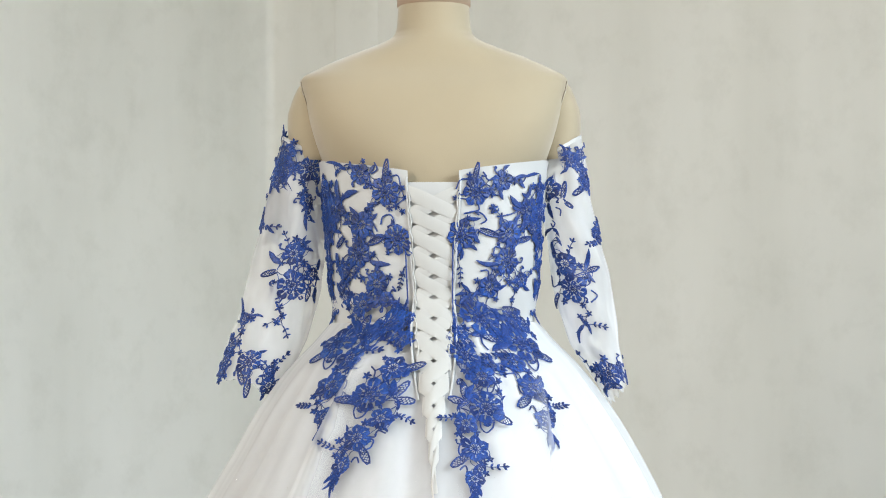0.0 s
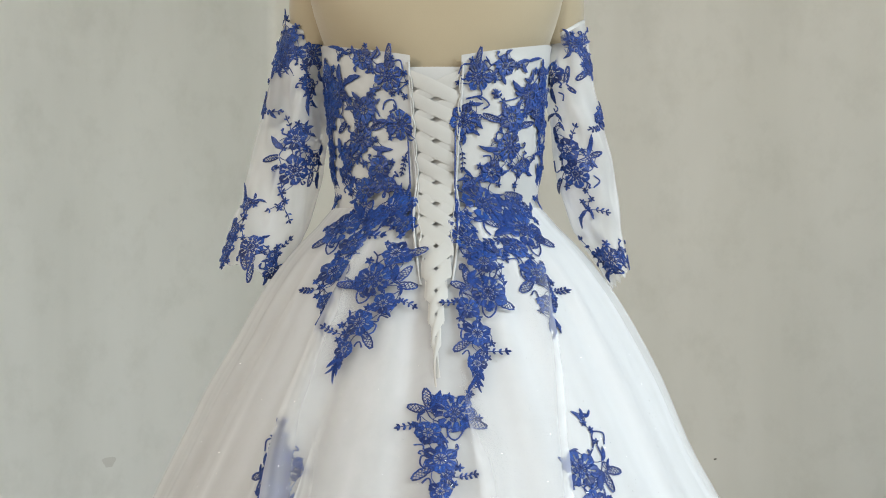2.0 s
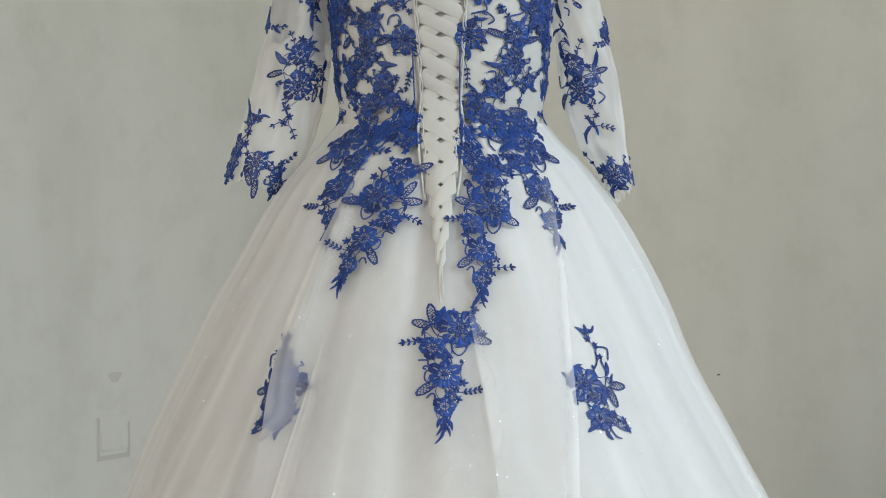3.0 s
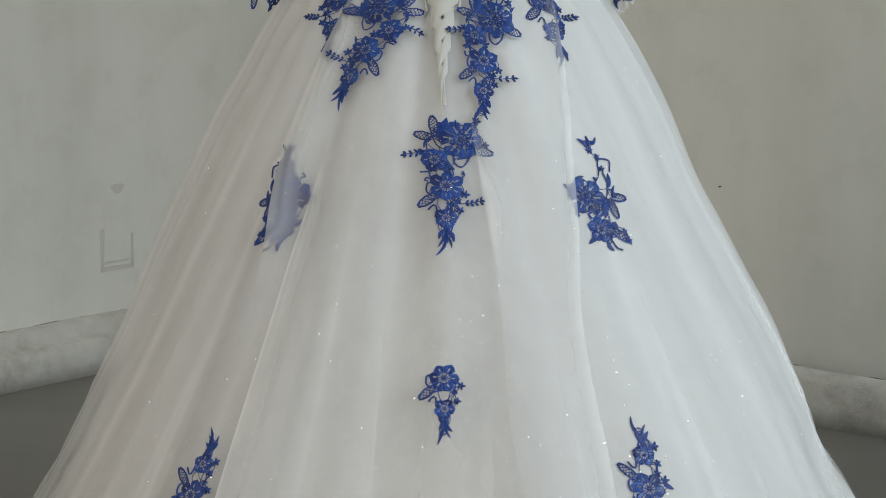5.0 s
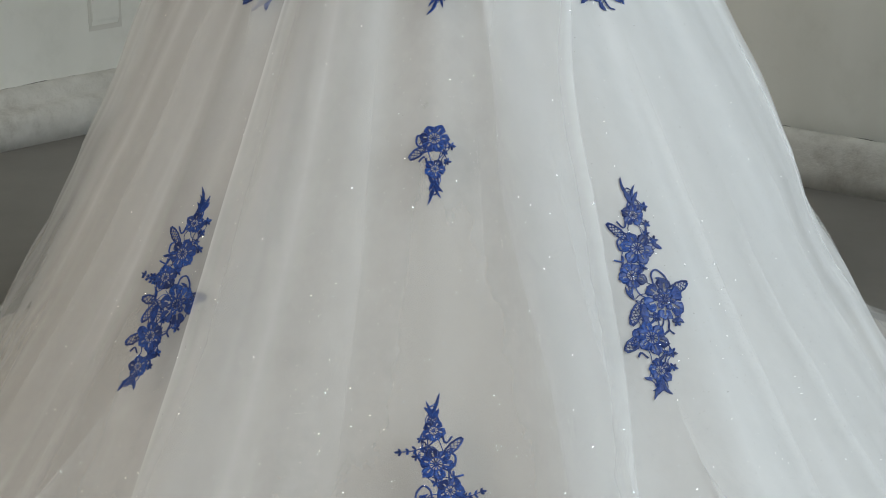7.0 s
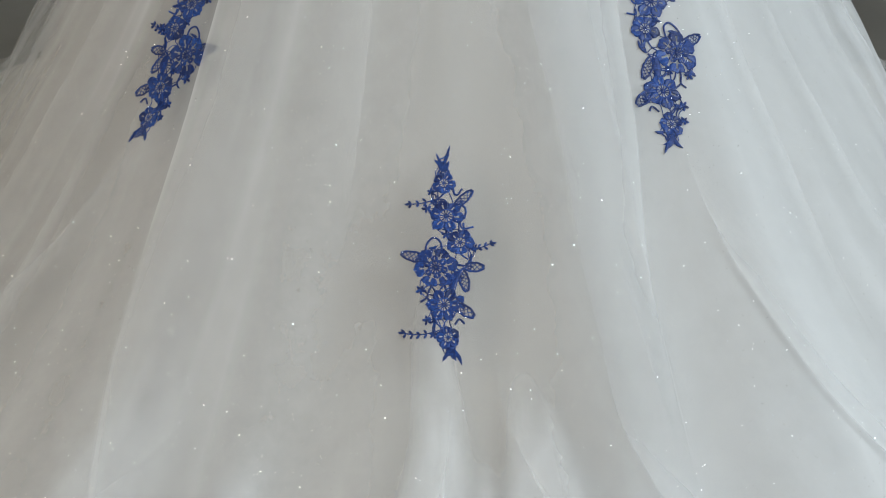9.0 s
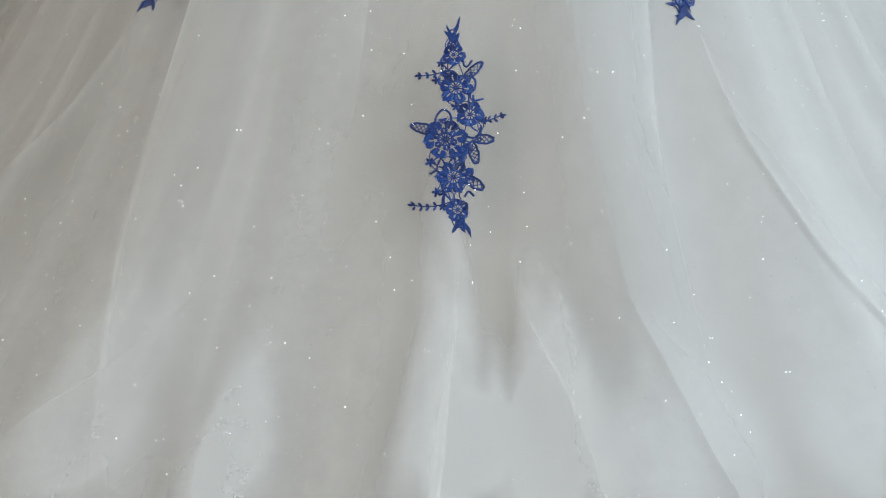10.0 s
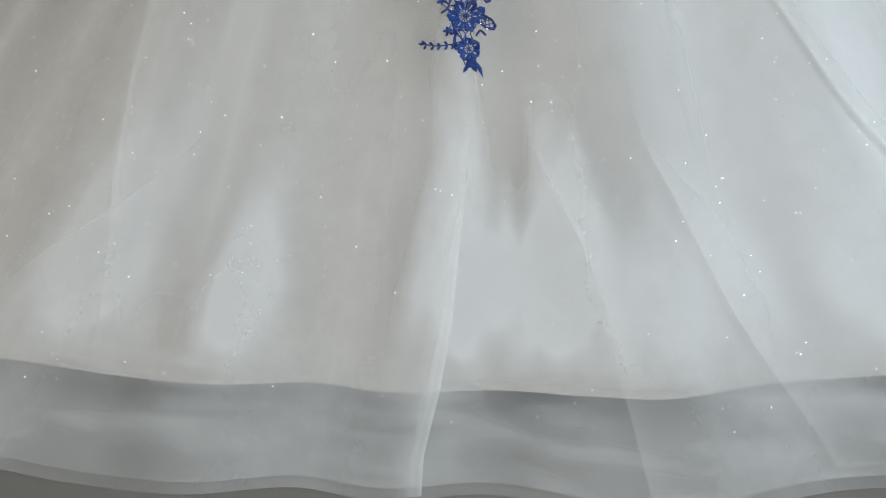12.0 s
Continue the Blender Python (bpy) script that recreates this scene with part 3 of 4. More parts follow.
RELIEF = ((-1, 0.0), (-0.86, 0.0014), (-0.62, 0.0017), (-0.40, 0.0006), (-0.12, 0.0011), (0.12, 0.0011), (0.40, 0.0006), (0.62, 0.0017), (0.86, 0.0014), (1, 0.0))


def petal(d, x, y, angle, near, far, width, lift=0.0, point=0.0, root=0.62, slit=()):
    """A padded petal from radius near to far, with a corded rim and a sunken field. point: how far its tip is drawn out."""
    c, s = math.cos(angle), math.sin(angle)
    rows = []
    for i in range(9):
        t = i / 8
        w = width * ((root + (1 - root) * math.sin(math.pi / 2 * min(1.0, t / 0.55))) * max(0.0, 1 - max(0.0, (t - 0.5) / 0.5) ** 2.2) ** 0.6)
        w *= 1 + 0.05 * math.sin(t * 13 + 40 * x + 7 * angle)
        row = []
        for k, h in RELIEF:
            q = near + (far - near) * (t - (0.14 * k * k - point * (1 - abs(k))) * t ** 3)
            row.append((x + c * q - s * w * k, y + s * q + c * w * k, lift + h * (0.5 + 0.5 * math.sin(math.pi * min(1, t + 0.15)))))
        rows.append(row)
    d.sheet(rows, slit)


def cord(d, points, half=0.0007, lift=0.0004, smooth=True):
    """A round cord through points, drawn as an arched ribbon."""
    pts = [Vector((*p[:2], 0)) for p in points]
    if smooth and len(pts) > 2:
        fine = []
        ext = [2 * pts[0] - pts[1], *pts, 2 * pts[-1] - pts[-2]]
        for i in range(1, len(ext) - 2):
            for j in range(5):
                t = j / 5
                p0, p1, p2, p3 = ext[i - 1:i + 3]
                fine.append(0.5 * (2 * p1 + (p2 - p0) * t + (2 * p0 - 5 * p1 + 4 * p2 - p3) * t * t + (3 * p1 - p0 - 3 * p2 + p3) * t ** 3))
        pts = fine + [pts[-1]]
    rows = []
    for i, p in enumerate(pts):
        q = pts[min(i + 1, len(pts) - 1)] - pts[max(i - 1, 0)]
        q = Vector((-q.y, q.x, 0)).normalized() if q.length > 1e-9 else Vector((1, 0, 0))
        rows.append([(*(p + q * half * k)[:2], lift + h) for k, h in ((-1, 0.0), (0, half * 1.3), (1, 0.0))])
    d.sheet(rows)


def ring(d, x, y, r, half, lift, n=12):
    cord(d, [(x + r * math.cos(6.2832 * i / n), y + r * math.sin(6.2832 * i / n)) for i in range(n + 1)], half, lift, False)


def spokes(d, x, y, r0, r1, n, turn, half, lift):
    for i in range(n):
        a = turn + 2 * math.pi * i / n
        cord(d, [(x + r0 * math.cos(a), y + r0 * math.sin(a)), (x + r1 * math.cos(a), y + r1 * math.sin(a))], half, lift, False)


def flower(d, x, y, r, n, double, rng):
    """Padded petals about an open heart of spokes; a double flower has a second, smaller ring of petals."""
    turn, point = rng.uniform(0, 6.28), rng.uniform(0.0, 0.10)
    root = 0.50 if double else 0.36
    for i in range(n):
        a = turn + 2 * math.pi * i / n + rng.uniform(-0.06, 0.06)
        size = r * rng.uniform(0.94, 1.10)
        petal(d, x, y, a, r * root, size, r * math.tan(math.pi / n) * rng.uniform(0.60, 0.66), 0.0003 * (i % 2), point, slit=(0, 1, 2, 3) if r > 0.008 else ())
    heart = 0.30 if double else 0.40
    if double:
        for i in range(n):
            petal(d, x, y, turn + 0.52 + 2 * math.pi * i / n, r * 0.27, r * 0.57, r * 0.165, 0.0012, slit=(1, 2, 3, 4))
    ring(d, x, y, r * heart, r * 0.045, 0.0010)
    spokes(d, x, y, r * 0.10, r * (heart + 0.06), n, turn, r * 0.040, 0.0008)
    spokes(d, x, y, r * 0.10, r * (heart + 0.06), n, turn + math.pi / n, r * 0.028, 0.0008)
    ring(d, x, y, r * 0.075, r * 0.055, 0.0014, 8)


def leaf(d, x0, y0, x1, y1, w):
    """A slim solid leaf with a raised midrib, slightly bent. w: half its width."""
    length, a = math.hypot(x1 - x0, y1 - y0), math.atan2(y1 - y0, x1 - x0)
    bend = 0.13 * length * math.sin(700 * (x0 + y1))
    c, s = math.cos(a), math.sin(a)
    rows = []
    for i in range(10):
        t = i / 9
        half = w * math.sin(math.pi * min(1.0, 0.10 + 0.90 * t)) ** 0.75 * (1 + 0.10 * math.sin(t * 15 + 300 * x0))
        off = bend * math.sin(math.pi * t)
        rows.append([(x0 + c * length * t - s * (half * k + off), y0 + s * length * t + c * (half * k + off), h)
                     for k, h in ((-1, 0.0), (-0.75, 0.0014), (-0.4, 0.0007), (0.0, 0.0015), (0.4, 0.0007), (0.75, 0.0014), (1, 0.0))])
    d.sheet(rows)


def net_leaf(d, x0, y0, x1, y1, w):
    """A leaf of open net inside a corded, scalloped rim. w: half its width."""
    length, a = math.hypot(x1 - x0, y1 - y0), math.atan2(y1 - y0, x1 - x0)
    c, s = math.cos(a), math.sin(a)
    lobes = max(2.0, length / 0.008)

    def at(t, k):
        q = w * math.sin(math.pi * min(1.0, 0.10 + 0.88 * t)) ** 0.6 * k * (0.94 + 0.12 * abs(math.sin(t * math.pi * lobes)))
        return x0 + c * length * t - s * q, y0 + s * length * t + c * q

    n = 14
    for k in (-1, 1):
        cord(d, [at(i / n, k) for i in range(n + 1)], 0.00105)
    m = max(3, int(length / 0.0036))
    for i in range(m):
        t, u = (i + 0.1) / m, min(1.0, (i + 1.9) / m)
        cord(d, [at(t, -0.95), at(u, 0.95)], 0.00042, 0.0003, False)
        cord(d, [at(t, 0.95), at(u, -0.95)], 0.00042, 0.0003, False)


def star(d, x, y, r, rng):
    """A floret of five narrow round-ended arms."""
    turn = rng.uniform(0, 6.28)
    for i in range(5):
        petal(d, x, y, turn + 1.2566 * i, 0.0, r * rng.uniform(0.92, 1.15), r * 0.23, root=0.5)


def sprig(d, x0, y0, x1, y1, size, rng):
    """A thin stem with pairs of small drop-shaped leaflets and one at its end."""
    length, a = math.hypot(x1 - x0, y1 - y0), math.atan2(y1 - y0, x1 - x0)
    bend = rng.uniform(-0.10, 0.10) * length
    c, s = math.cos(a), math.sin(a)

    def at(t):
        q = bend * math.sin(math.pi * t)
        return x0 + c * length * t - s * q, y0 + s * length * t + c * q

    cord(d, [at(i / 5) for i in range(6)], 0.0006)
    pairs = max(2, min(4, round(length / 0.009)))
    for i in range(pairs):
        x, y = at(0.35 + 0.50 * i / max(1, pairs - 1))
        for side in (-1, 1):
            petal(d, x, y, a + side * rng.uniform(0.65, 1.0), 0.0008, size * rng.uniform(0.85, 1.15), size * 0.20, root=0.3)
    x, y = at(0.9)
    petal(d, x, y, a + rng.uniform(-0.2, 0.2), 0.0, size * 1.1, size * 0.20, root=0.3)


def bars(d, spots, rng, reach=0.0095):
    """Fine bent threads that tie neighbouring elements together."""
    for i, (x, y, r) in enumerate(spots):
        for p, q, k in spots[:i]:
            dist = math.hypot(p - x, q - y)
            if 1e-4 < dist and r * 0.5 + k * 0.5 < dist < r + k + reach:
                way = math.atan2(q - y, p - x)
                for turn in ((-0.5, 0.5) if max(r, k) > 0.006 else (0.0,)):
                    e, f = way + turn + rng.uniform(-0.3, 0.3), way + math.pi - turn + rng.uniform(-0.3, 0.3)
                    x2, y2, p2, q2 = x + 0.8 * r * math.cos(e), y + 0.8 * r * math.sin(e), p + 0.8 * k * math.cos(f), q + 0.8 * k * math.sin(f)
                    off = rng.uniform(-0.22, 0.22)
                    cord(d, [(x2, y2), ((x2 + p2) / 2 - (q2 - y2) * off, (y2 + q2) / 2 + (p2 - x2) * off), (p2, q2)], rng.choice((0.0005, 0.0005, 0.0008)), 0.0001)


def lay(d, surface, a0, z0, name, parent, label=""):
    """Lays a drawing on a cloth: (0, 0) goes to angle a0 and height z0, and widths are true at every height."""
    e = 1e-3
    pz = (surface(a0, z0 + e) - surface(a0, z0 - e)).length / (2 * e)
    widths = {}
    verts = []
    for u, v, h in d.verts:
        z = z0 + v / pz
        key = round(z, 3)
        if key not in widths:
            widths[key] = (surface(a0 + e, z) - surface(a0 - e, z)).length / (2 * e)
        a = a0 + u / widths[key]
        p = surface(a, z)
        n = (surface(a + e, z) - surface(a - e, z)).cross(surface(a, z + e) - surface(a, z - e)).normalized()
        if n.dot(Vector((math.sin(a), -math.cos(a), 0.2))) < 0:
            n.negate()
        verts.append(p + n * (h + 0.0010))
    me = bpy.data.meshes.new(name)
    me.from_pydata(verts, [], d.faces)
    for p in me.polygons:
        p.use_smooth = True
    me.materials.append(BLUE)
    ob = new(name, me)
    ob.parent = parent
    return tagged(ob, label)


# one full spray, in millimetres from the heart of its largest flower, y downwards
SPRAY_FLOWERS = [(10.0, -55.5, 15.5, 6, 0), (0.0, 0.0, 19.5, 6, 1), (8.1, 39.2, 14.5, 6, 0), (23.9, -25.9, 12.5, 5, 0), (7.7, -92.2, 10.5, 5, 0), (12.0, 72.1, 10.5, 5, 0)]
SPRAY_LEAVES = [(6.6, -111.3, 13.9, -135.3, 1.6), (6.4, -112.4, 0.0, -126.1, 1.3), (6.8, -112.4, 13.1, -125.9, 1.3), (6.6, -104.9, -1.9, -118.7, 2.3), (6.8, -104.9, 13.1, -117.0, 2.3), (11.6, 81.6, 25.5,
    100.9, 2.0), (12.9, 84.8, 6.6, 95.4, 2.0), (14.9, 86.9, 24.5, 91.6, 1.6), (12.4, 83.7, 20.1, 95.4, 2.0), (-9.3, -7.4, -20.8, 0.0, 3.6), (30.3, 0.0, 35.5, -13.8, 1.6), (23.5, 4.7, 15.8, 25.9, 4.6),
    (20.7, 31.4, 27.0, 37.7, 3.6), (-6.9, -20.8, 1.9, -23.3, 1.6), (33.2, -30.7, 27.8, -40.3, 1.8)]
SPRAY_NETS = [(-8.9, -8.9, -34.4, -14.4, 5), (19.3, -66.1, 36.3, -83.1, 4.2), (28.4, 0.4, 47.9, 2.1, 4.6), (25.5, 4.7, 30.5, 26.7, 4.4), (21.2, 40.3, 37.4, 53.0, 4.6)]
SPRAY_SPRIGS = [(0.8, -75.3, -28.2, -68.7), (32.2, -18.7, 56.4, -24.6), (6.2, 63.6, -34.4, 67.0)]
SPRAY_STARS = [(-5.0, -82.7, 5), (-8.9, -64.0, 5.4), (-2.3, -72.1, 4.4), (10.0, -35.0, 5.6), (-14.7, 23.7, 5.8), (7.3, 18.7, 5), (-8.1, 54.1, 5.6), (-1.2, 55.5, 4.4), (-2.3, 68.9, 4.6), (38.2, -18.7,
    4.8)]
SPRAY_CORDS = [[(-10.2, -16.5), (-8.9, -25.0), (-2.7, -32.2), (4.2, -27.6), (6.2, -16.5)], [(-15.1, 36.0), (-8.5, 31.0), (-6.2, 23.3), (-3.1, 18.7)], [(-8.9, 31.4), (-3.5, 36.5), (0.8, 38.2)], [(22.8,
    -68.7), (28.9, -63.6), (28.6, -54.7), (24.3, -52.6)], [(17.0, -85.9), (18.1, -80.1), (21.2, -78.9), (25.9, -85.2)], [(18.5, 59.8), (22.8, 54.3), (28.2, 59.4)], [(27.0, -47.1), (28.2, -41.1),
    (37.1, -42.4)], [(22.0, 32.9), (20.1, 38.2), (23.5, 41.3)]]


def elements(flowers, leaves, nets, sprigs, stars, cords, unit, keep, rng, place, bloom=1.16, buds=1, inside=lambda x, y: True):
    """Draws the elements of a list, each of its own; yields (name, drawing) and last the cords that join them.
    bloom: how wide the flowers are blown; buds: small leaves, florets and curls that grow out from under each of them."""
    spots = []
    for x, y, r, n, double in flowers:
        if keep(x, y):
            d = Drawing()
            p = place(x, y)
            flower(d, *p, bloom * r * unit, n, double, rng)
            spots.append((*p, bloom * r * unit))
            yield "flower", d
    for x, y, r in list(spots):
        first = rng.uniform(0, 6.28)
        for i in range(buds):
            a = first + 6.2832 * (i + rng.uniform(-0.25, 0.25)) / buds
            size = rng.uniform(0.0050, 0.0078)
            p, q = x + (r + size * 0.55) * math.cos(a), y + (r + size * 0.55) * math.sin(a)
            if not inside(p, q):
                continue
            d = Drawing()
            sort = rng.random()
            if sort < 0.34:
                star(d, p, q, size * 0.85, rng)
                spots.append((p, q, size * 0.5))
                yield "floret", d
            elif sort < 0.70:
                b = a + rng.uniform(-0.8, 0.8)
                leaf(d, p - size * 0.9 * math.cos(b), q - size * 0.9 * math.sin(b), p + size * math.cos(b), q + size * math.sin(b), size * 0.36)
                spots.append((p, q, size * 0.4))
                yield "leaf", d
            else:
                b = a + rng.choice((-1, 1)) * 1.3
                cord(d, [(p - size * math.cos(a), q - size * math.sin(a)), (p, q), (p + size * 0.8 * math.cos(b), q + size * 0.8 * math.sin(b)), (p + size * 0.3 * math.cos(b + 1.2), q + size * 0.9 * math.sin(b + 1.2))], 0.0011)
                yield "curl", d
    for kind, draw, rows in (("leaf", leaf, leaves), ("net_leaf", net_leaf, nets)):
        for x0, y0, x1, y1, w in rows:
            if keep((x0 + x1) / 2, (y0 + y1) / 2):
                d = Drawing()
                p, q = place(x0, y0), place(x1, y1)
                draw(d, *p, *q, w * unit)
                spots += [(*p, 0.0015), ((p[0] + q[0]) / 2, (p[1] + q[1]) / 2, w * unit * 0.8)]
                yield kind, d
    for x0, y0, x1, y1 in sprigs:
        if keep((x0 + x1) / 2, (y0 + y1) / 2):
            d = Drawing()
            p, q = place(x0, y0), place(x1, y1)
            sprig(d, *p, *q, 6.0 * unit, rng)
            spots.append((*p, 0.001))
            yield "sprig", d
    for x, y, r in stars:
        if keep(x, y):
            d = Drawing()
            p = place(x, y)
            star(d, *p, r * unit, rng)
            spots.append((*p, r * unit * 0.6))
            yield "floret", d
    d = Drawing()
    for pts in cords:
        if keep(*pts[0]):
            cord(d, [place(*p) for p in pts], 0.0011)
    bars(d, spots, rng)
    yield "cords", d


def applique(pieces, surface, a0, z0, label):
    """One applique: the joining cords, with its flowers, leaves and sprigs as parts."""
    made = list(pieces)
    name, d = made.pop()
    base = tagged(new("lace_applique"), label)
    base.parent = dress
    lay(d, surface, a0, z0, "thread_net", base)["kind"] = "stuff"
    for name, d in made:
        lay(d, surface, a0, z0, name, base)
    return base


def lifted(a, z):
    """Just over the pleats that lie on the skirt."""
    p = dress_surface(a, z)
    return p + Vector((p.x, p.y, 0.0)).normalized() * 0.0078


SPRAY = (SPRAY_FLOWERS, SPRAY_LEAVES, SPRAY_NETS, SPRAY_SPRIGS, SPRAY_STARS, SPRAY_CORDS)


def spray(a, z, turn, size, mirror, wide=1.0, bulge=0.0, top=-999, bottom=999, seed=0, surface=dress_surface, left=-999, right=999, motif=SPRAY, buds=1):
    """A spray of lace with its largest flower at angle a and height z; only what lies between top and bottom, left and right is kept.
    wide: how much it is stretched across; bulge: how far, in millimetres, its middle is drawn aside."""
    c, s = math.cos(radians(turn)), math.sin(radians(turn))
    unit = 0.001 * size

    def place(x, y):
        x = x + bulge * (math.exp(-(y / 30) ** 2) - 0.9 * math.exp(-((y - 42) / 20) ** 2))
        u, v = mirror * wide * x * unit, -y * unit
        return c * u - s * v, s * u + c * v

    pieces = elements(*motif, unit * min(1.0, 0.5 + 0.5 * wide), lambda x, y: top < y < bottom and left < x < right, random.Random(seed), place, buds=buds)
    return applique(pieces, surface, a, z, "royal blue guipure lace spray of flowers and leaves")


# the same spray with its two outer sprigs, or all of them, cut away
TRIMMED = (SPRAY_FLOWERS, SPRAY_LEAVES, SPRAY_NETS, SPRAY_SPRIGS[1:2], SPRAY_STARS, SPRAY_CORDS)
BARE = (SPRAY_FLOWERS, SPRAY_LEAVES, SPRAY_NETS, [], SPRAY_STARS, SPRAY_CORDS)
spray(-0.0055, 0.3034, 0.6, 0.989, 1, seed=1, buds=0)
spray(0.3628, 0.4536, -6.1, 1.10, -1, bulge=-8, seed=2, right=37, motif=TRIMMED)
spray(-0.4315, 0.4415, 1.2, 1.06, -1, bulge=-6, seed=3, motif=TRIMMED)
spray(0.0610, 0.8412, 173.7, 1.164, 1, bottom=30, seed=4, buds=2)
spray(0.0285, 0.6484, 176.5, 0.972, 1, bottom=-48, seed=7, motif=BARE, buds=0)
spray(0.2703, 0.9753, 165.6, 1.18, 1, wide=0.88, bottom=48, seed=8, surface=lifted, buds=2)
spray(-0.3500, 0.9899, 168.0, 1.13, -1, wide=1.10, bottom=48, seed=9, surface=lifted, buds=2)
spray(0.7520, 1.0500, 167.0, 1.45, 1, wide=0.80, bottom=20, seed=10)
spray(-0.8460, 1.0530, -160.0, 1.50, -1, wide=0.80, bottom=20, seed=11)
# two cut sprays half under the pleats: the large flower with a loop and a few florets above it
CUT = ([f for f in SPRAY_FLOWERS if -10 < f[1] < 60], [k for k in SPRAY_LEAVES if -25 < k[1] < 60] + [(14, -62, 13, -74, 2.0), (17, -63, 25, -73, 2.0), (11, -62, 3, -70, 2.0), (26, -10, 30, -28, 2.8)],
       [k for k in SPRAY_NETS if k[0] > 0 and -12 < k[1] < 60], [], [(14, -56, 5.0), (21, -48, 5.0), (12, -64, 4.4), (24, -34, 4.6), (34, 42, 5.0), (37, 52, 5.4), (7.3, 18.7, 5.0)],
       [[(20, -40), (24, -46), (36, -44), (34, -30)], [(20, -40), (19, -28), (12, -16)], [(24, -30), (28, -14)], [(16, 50), (20, 60), (26, 63)]])
spray(0.4534, 0.7761, -6.1, 1.102, 1, wide=1.15, seed=5, motif=CUT, buds=4)
VEILED = (CUT[0] + [(15, -50, 6.5, 5, 0), (14, -36, 8, 5, 0), (9, -20, 8, 5, 0), (19, 8, 8, 5, 0), (8, 27, 9, 5, 0), (21, 28, 7, 5, 0)], *CUT[1:])
spray(-0.4729, 0.7746, 12.4, 1.039, -1, seed=6, motif=VEILED, buds=4)

# lace of the bodice and the sleeves, in millimetres from the middle of each piece, y downwards
RIGHT_BACK_FLOWERS = [(-35, -79, 16.6, 6, 1), (2, -94, 12.2, 5, 0), (-53, -24, 18.0, 6, 1), (15, -28, 15.1, 5, 0), (44, -58, 14.4, 6, 0), (58, -37, 11.5, 5, 0), (14, 9, 15.1, 6, 1), (-9, 42, 13.7, 5,
    0), (-33, 83, 23.0, 6, 1), (38, 32, 8.6, 4, 0), (32, 91, 10.1, 5, 0), (-87, 129, 15.8, 6, 1), (-74, 101, 8.6, 5, 0), (-58, 144, 5.8, 5, 0), (12, 88, 6.5, 5, 0)]
RIGHT_BACK_LEAVES = [(18, -96, 42, -102, 2.5), (28, -98, 35, -86, 2.9), (37, -101, 62, -107, 2.2), (35, -60, 13, -76, 4.0), (40, -74, 44, -92, 2.2), (69, -68, 60, -84, 3.2), (-47, -46, -25, -46, 2.5),
    (-34, -28, -25, -13, 3.2), (58, -25, 76, -12, 3.2), (2, 11, -30, 8, 3.2), (-39, 51, -57, 54, 2.2), (-36, 54, -52, 66, 2.2), (-35, 49, -51, 37, 2.2), (-31, 55, -24, 45, 2.2), (65, 35, 81, 79, 3.2),
    (-4, 74, -3, 88, 4.0), (-64, 78, -76, 110, 3.2), (-16, 118, 2, 91, 4.0), (-13, 118, -48, 125, 4.3)]
RIGHT_BACK_NETS = [(-38, -90, -31, -117, 3.2), (-27, -31, 2, -23, 3.6), (26, -17, 51, -23, 3.2), (8, 71, 38, 74, 4.3), (-117, 167, -110, 159, 3.2)]
RIGHT_BACK_SPRIGS = [(-58, 4, -52, 41), (8, -40, -12, -61)]
RIGHT_BACK_STARS = [(-9, -58, 7.2), (19, 36, 5.0), (29, 44, 5.0), (26, 58, 5.0), (4, 41, 4.3), (-80, 142, 5.8), (-92, 151, 5.8), (-29, 137, 5.0), (-48, 147, 5.0), (-31, 98, 4.3), (-64, -71, 5.0), (55,
    22, 4.3)]
RIGHT_BACK_CORDS = [[(-64, -82), (-57, -94), (-40, -95)], [(-22, -99), (-17, -94), (-10, -98)], [(-51, -51), (-31, -54), (-18, -44), (-26, -38)], [(0, -48), (17, -52), (28, -57)], [(-6, 1), (-4, -9),
    (5, -6), (0, 4)], [(-23, 22), (-13, 21), (-11, 29)], [(-49, 106), (-54, 116), (-52, 124)], [(20, -8), (37, -19)], [(-65, -21), (-61, 65)], [(-61, 65), (-94, 123)]]
LEFT_BACK_FLOWERS = [(-8, -104, 12.2, 5, 0), (28, -81, 17.3, 6, 1), (-53, -60, 17.3, 6, 0), (-61, -40, 11.5, 5, 0), (-9, -39, 15.1, 5, 0), (41, -19, 17.3, 6, 1), (-16, -1, 15.1, 6, 1), (8, 37, 13.7,
    5, 0), (-14, 64, 15.1, 6, 0), (20, 58, 9.4, 4, 0), (41, 92, 18.7, 6, 1), (-44, 53, 9.4, 4, 0), (61, 85, 9.4, 5, 0), (25, 107, 10.8, 5, 0), (73, 109, 9.4, 5, 0), (-76, 69, 7.9, 5, 0)]
LEFT_BACK_LEAVES = [(-34, -114, -65, -123, 2.5), (-28, -110, -39, -120, 2.2), (-41, -112, -45, -102, 2.2), (-42, -75, -44, -99, 3.6), (-36, -73, -11, -82, 4.3), (-62, -73, -69, -86, 3.2), (29, -18,
    25, -3, 3.2), (0, 9, 29, 13, 3.6), (39, 71, 38, 55, 2.2), (45, 71, 28, 63, 2.2), (49, 74, 48, 58, 2.2), (-53, -4, -54, 15, 3.2), (-52, 12, -43, 36, 3.2), (-13, 13, 0, 3, 2.2), (-27, 79, 1, 93,
    2.9), (-69, 34, -99, 70, 2.9), (8, 90, 33, 101, 3.2)]
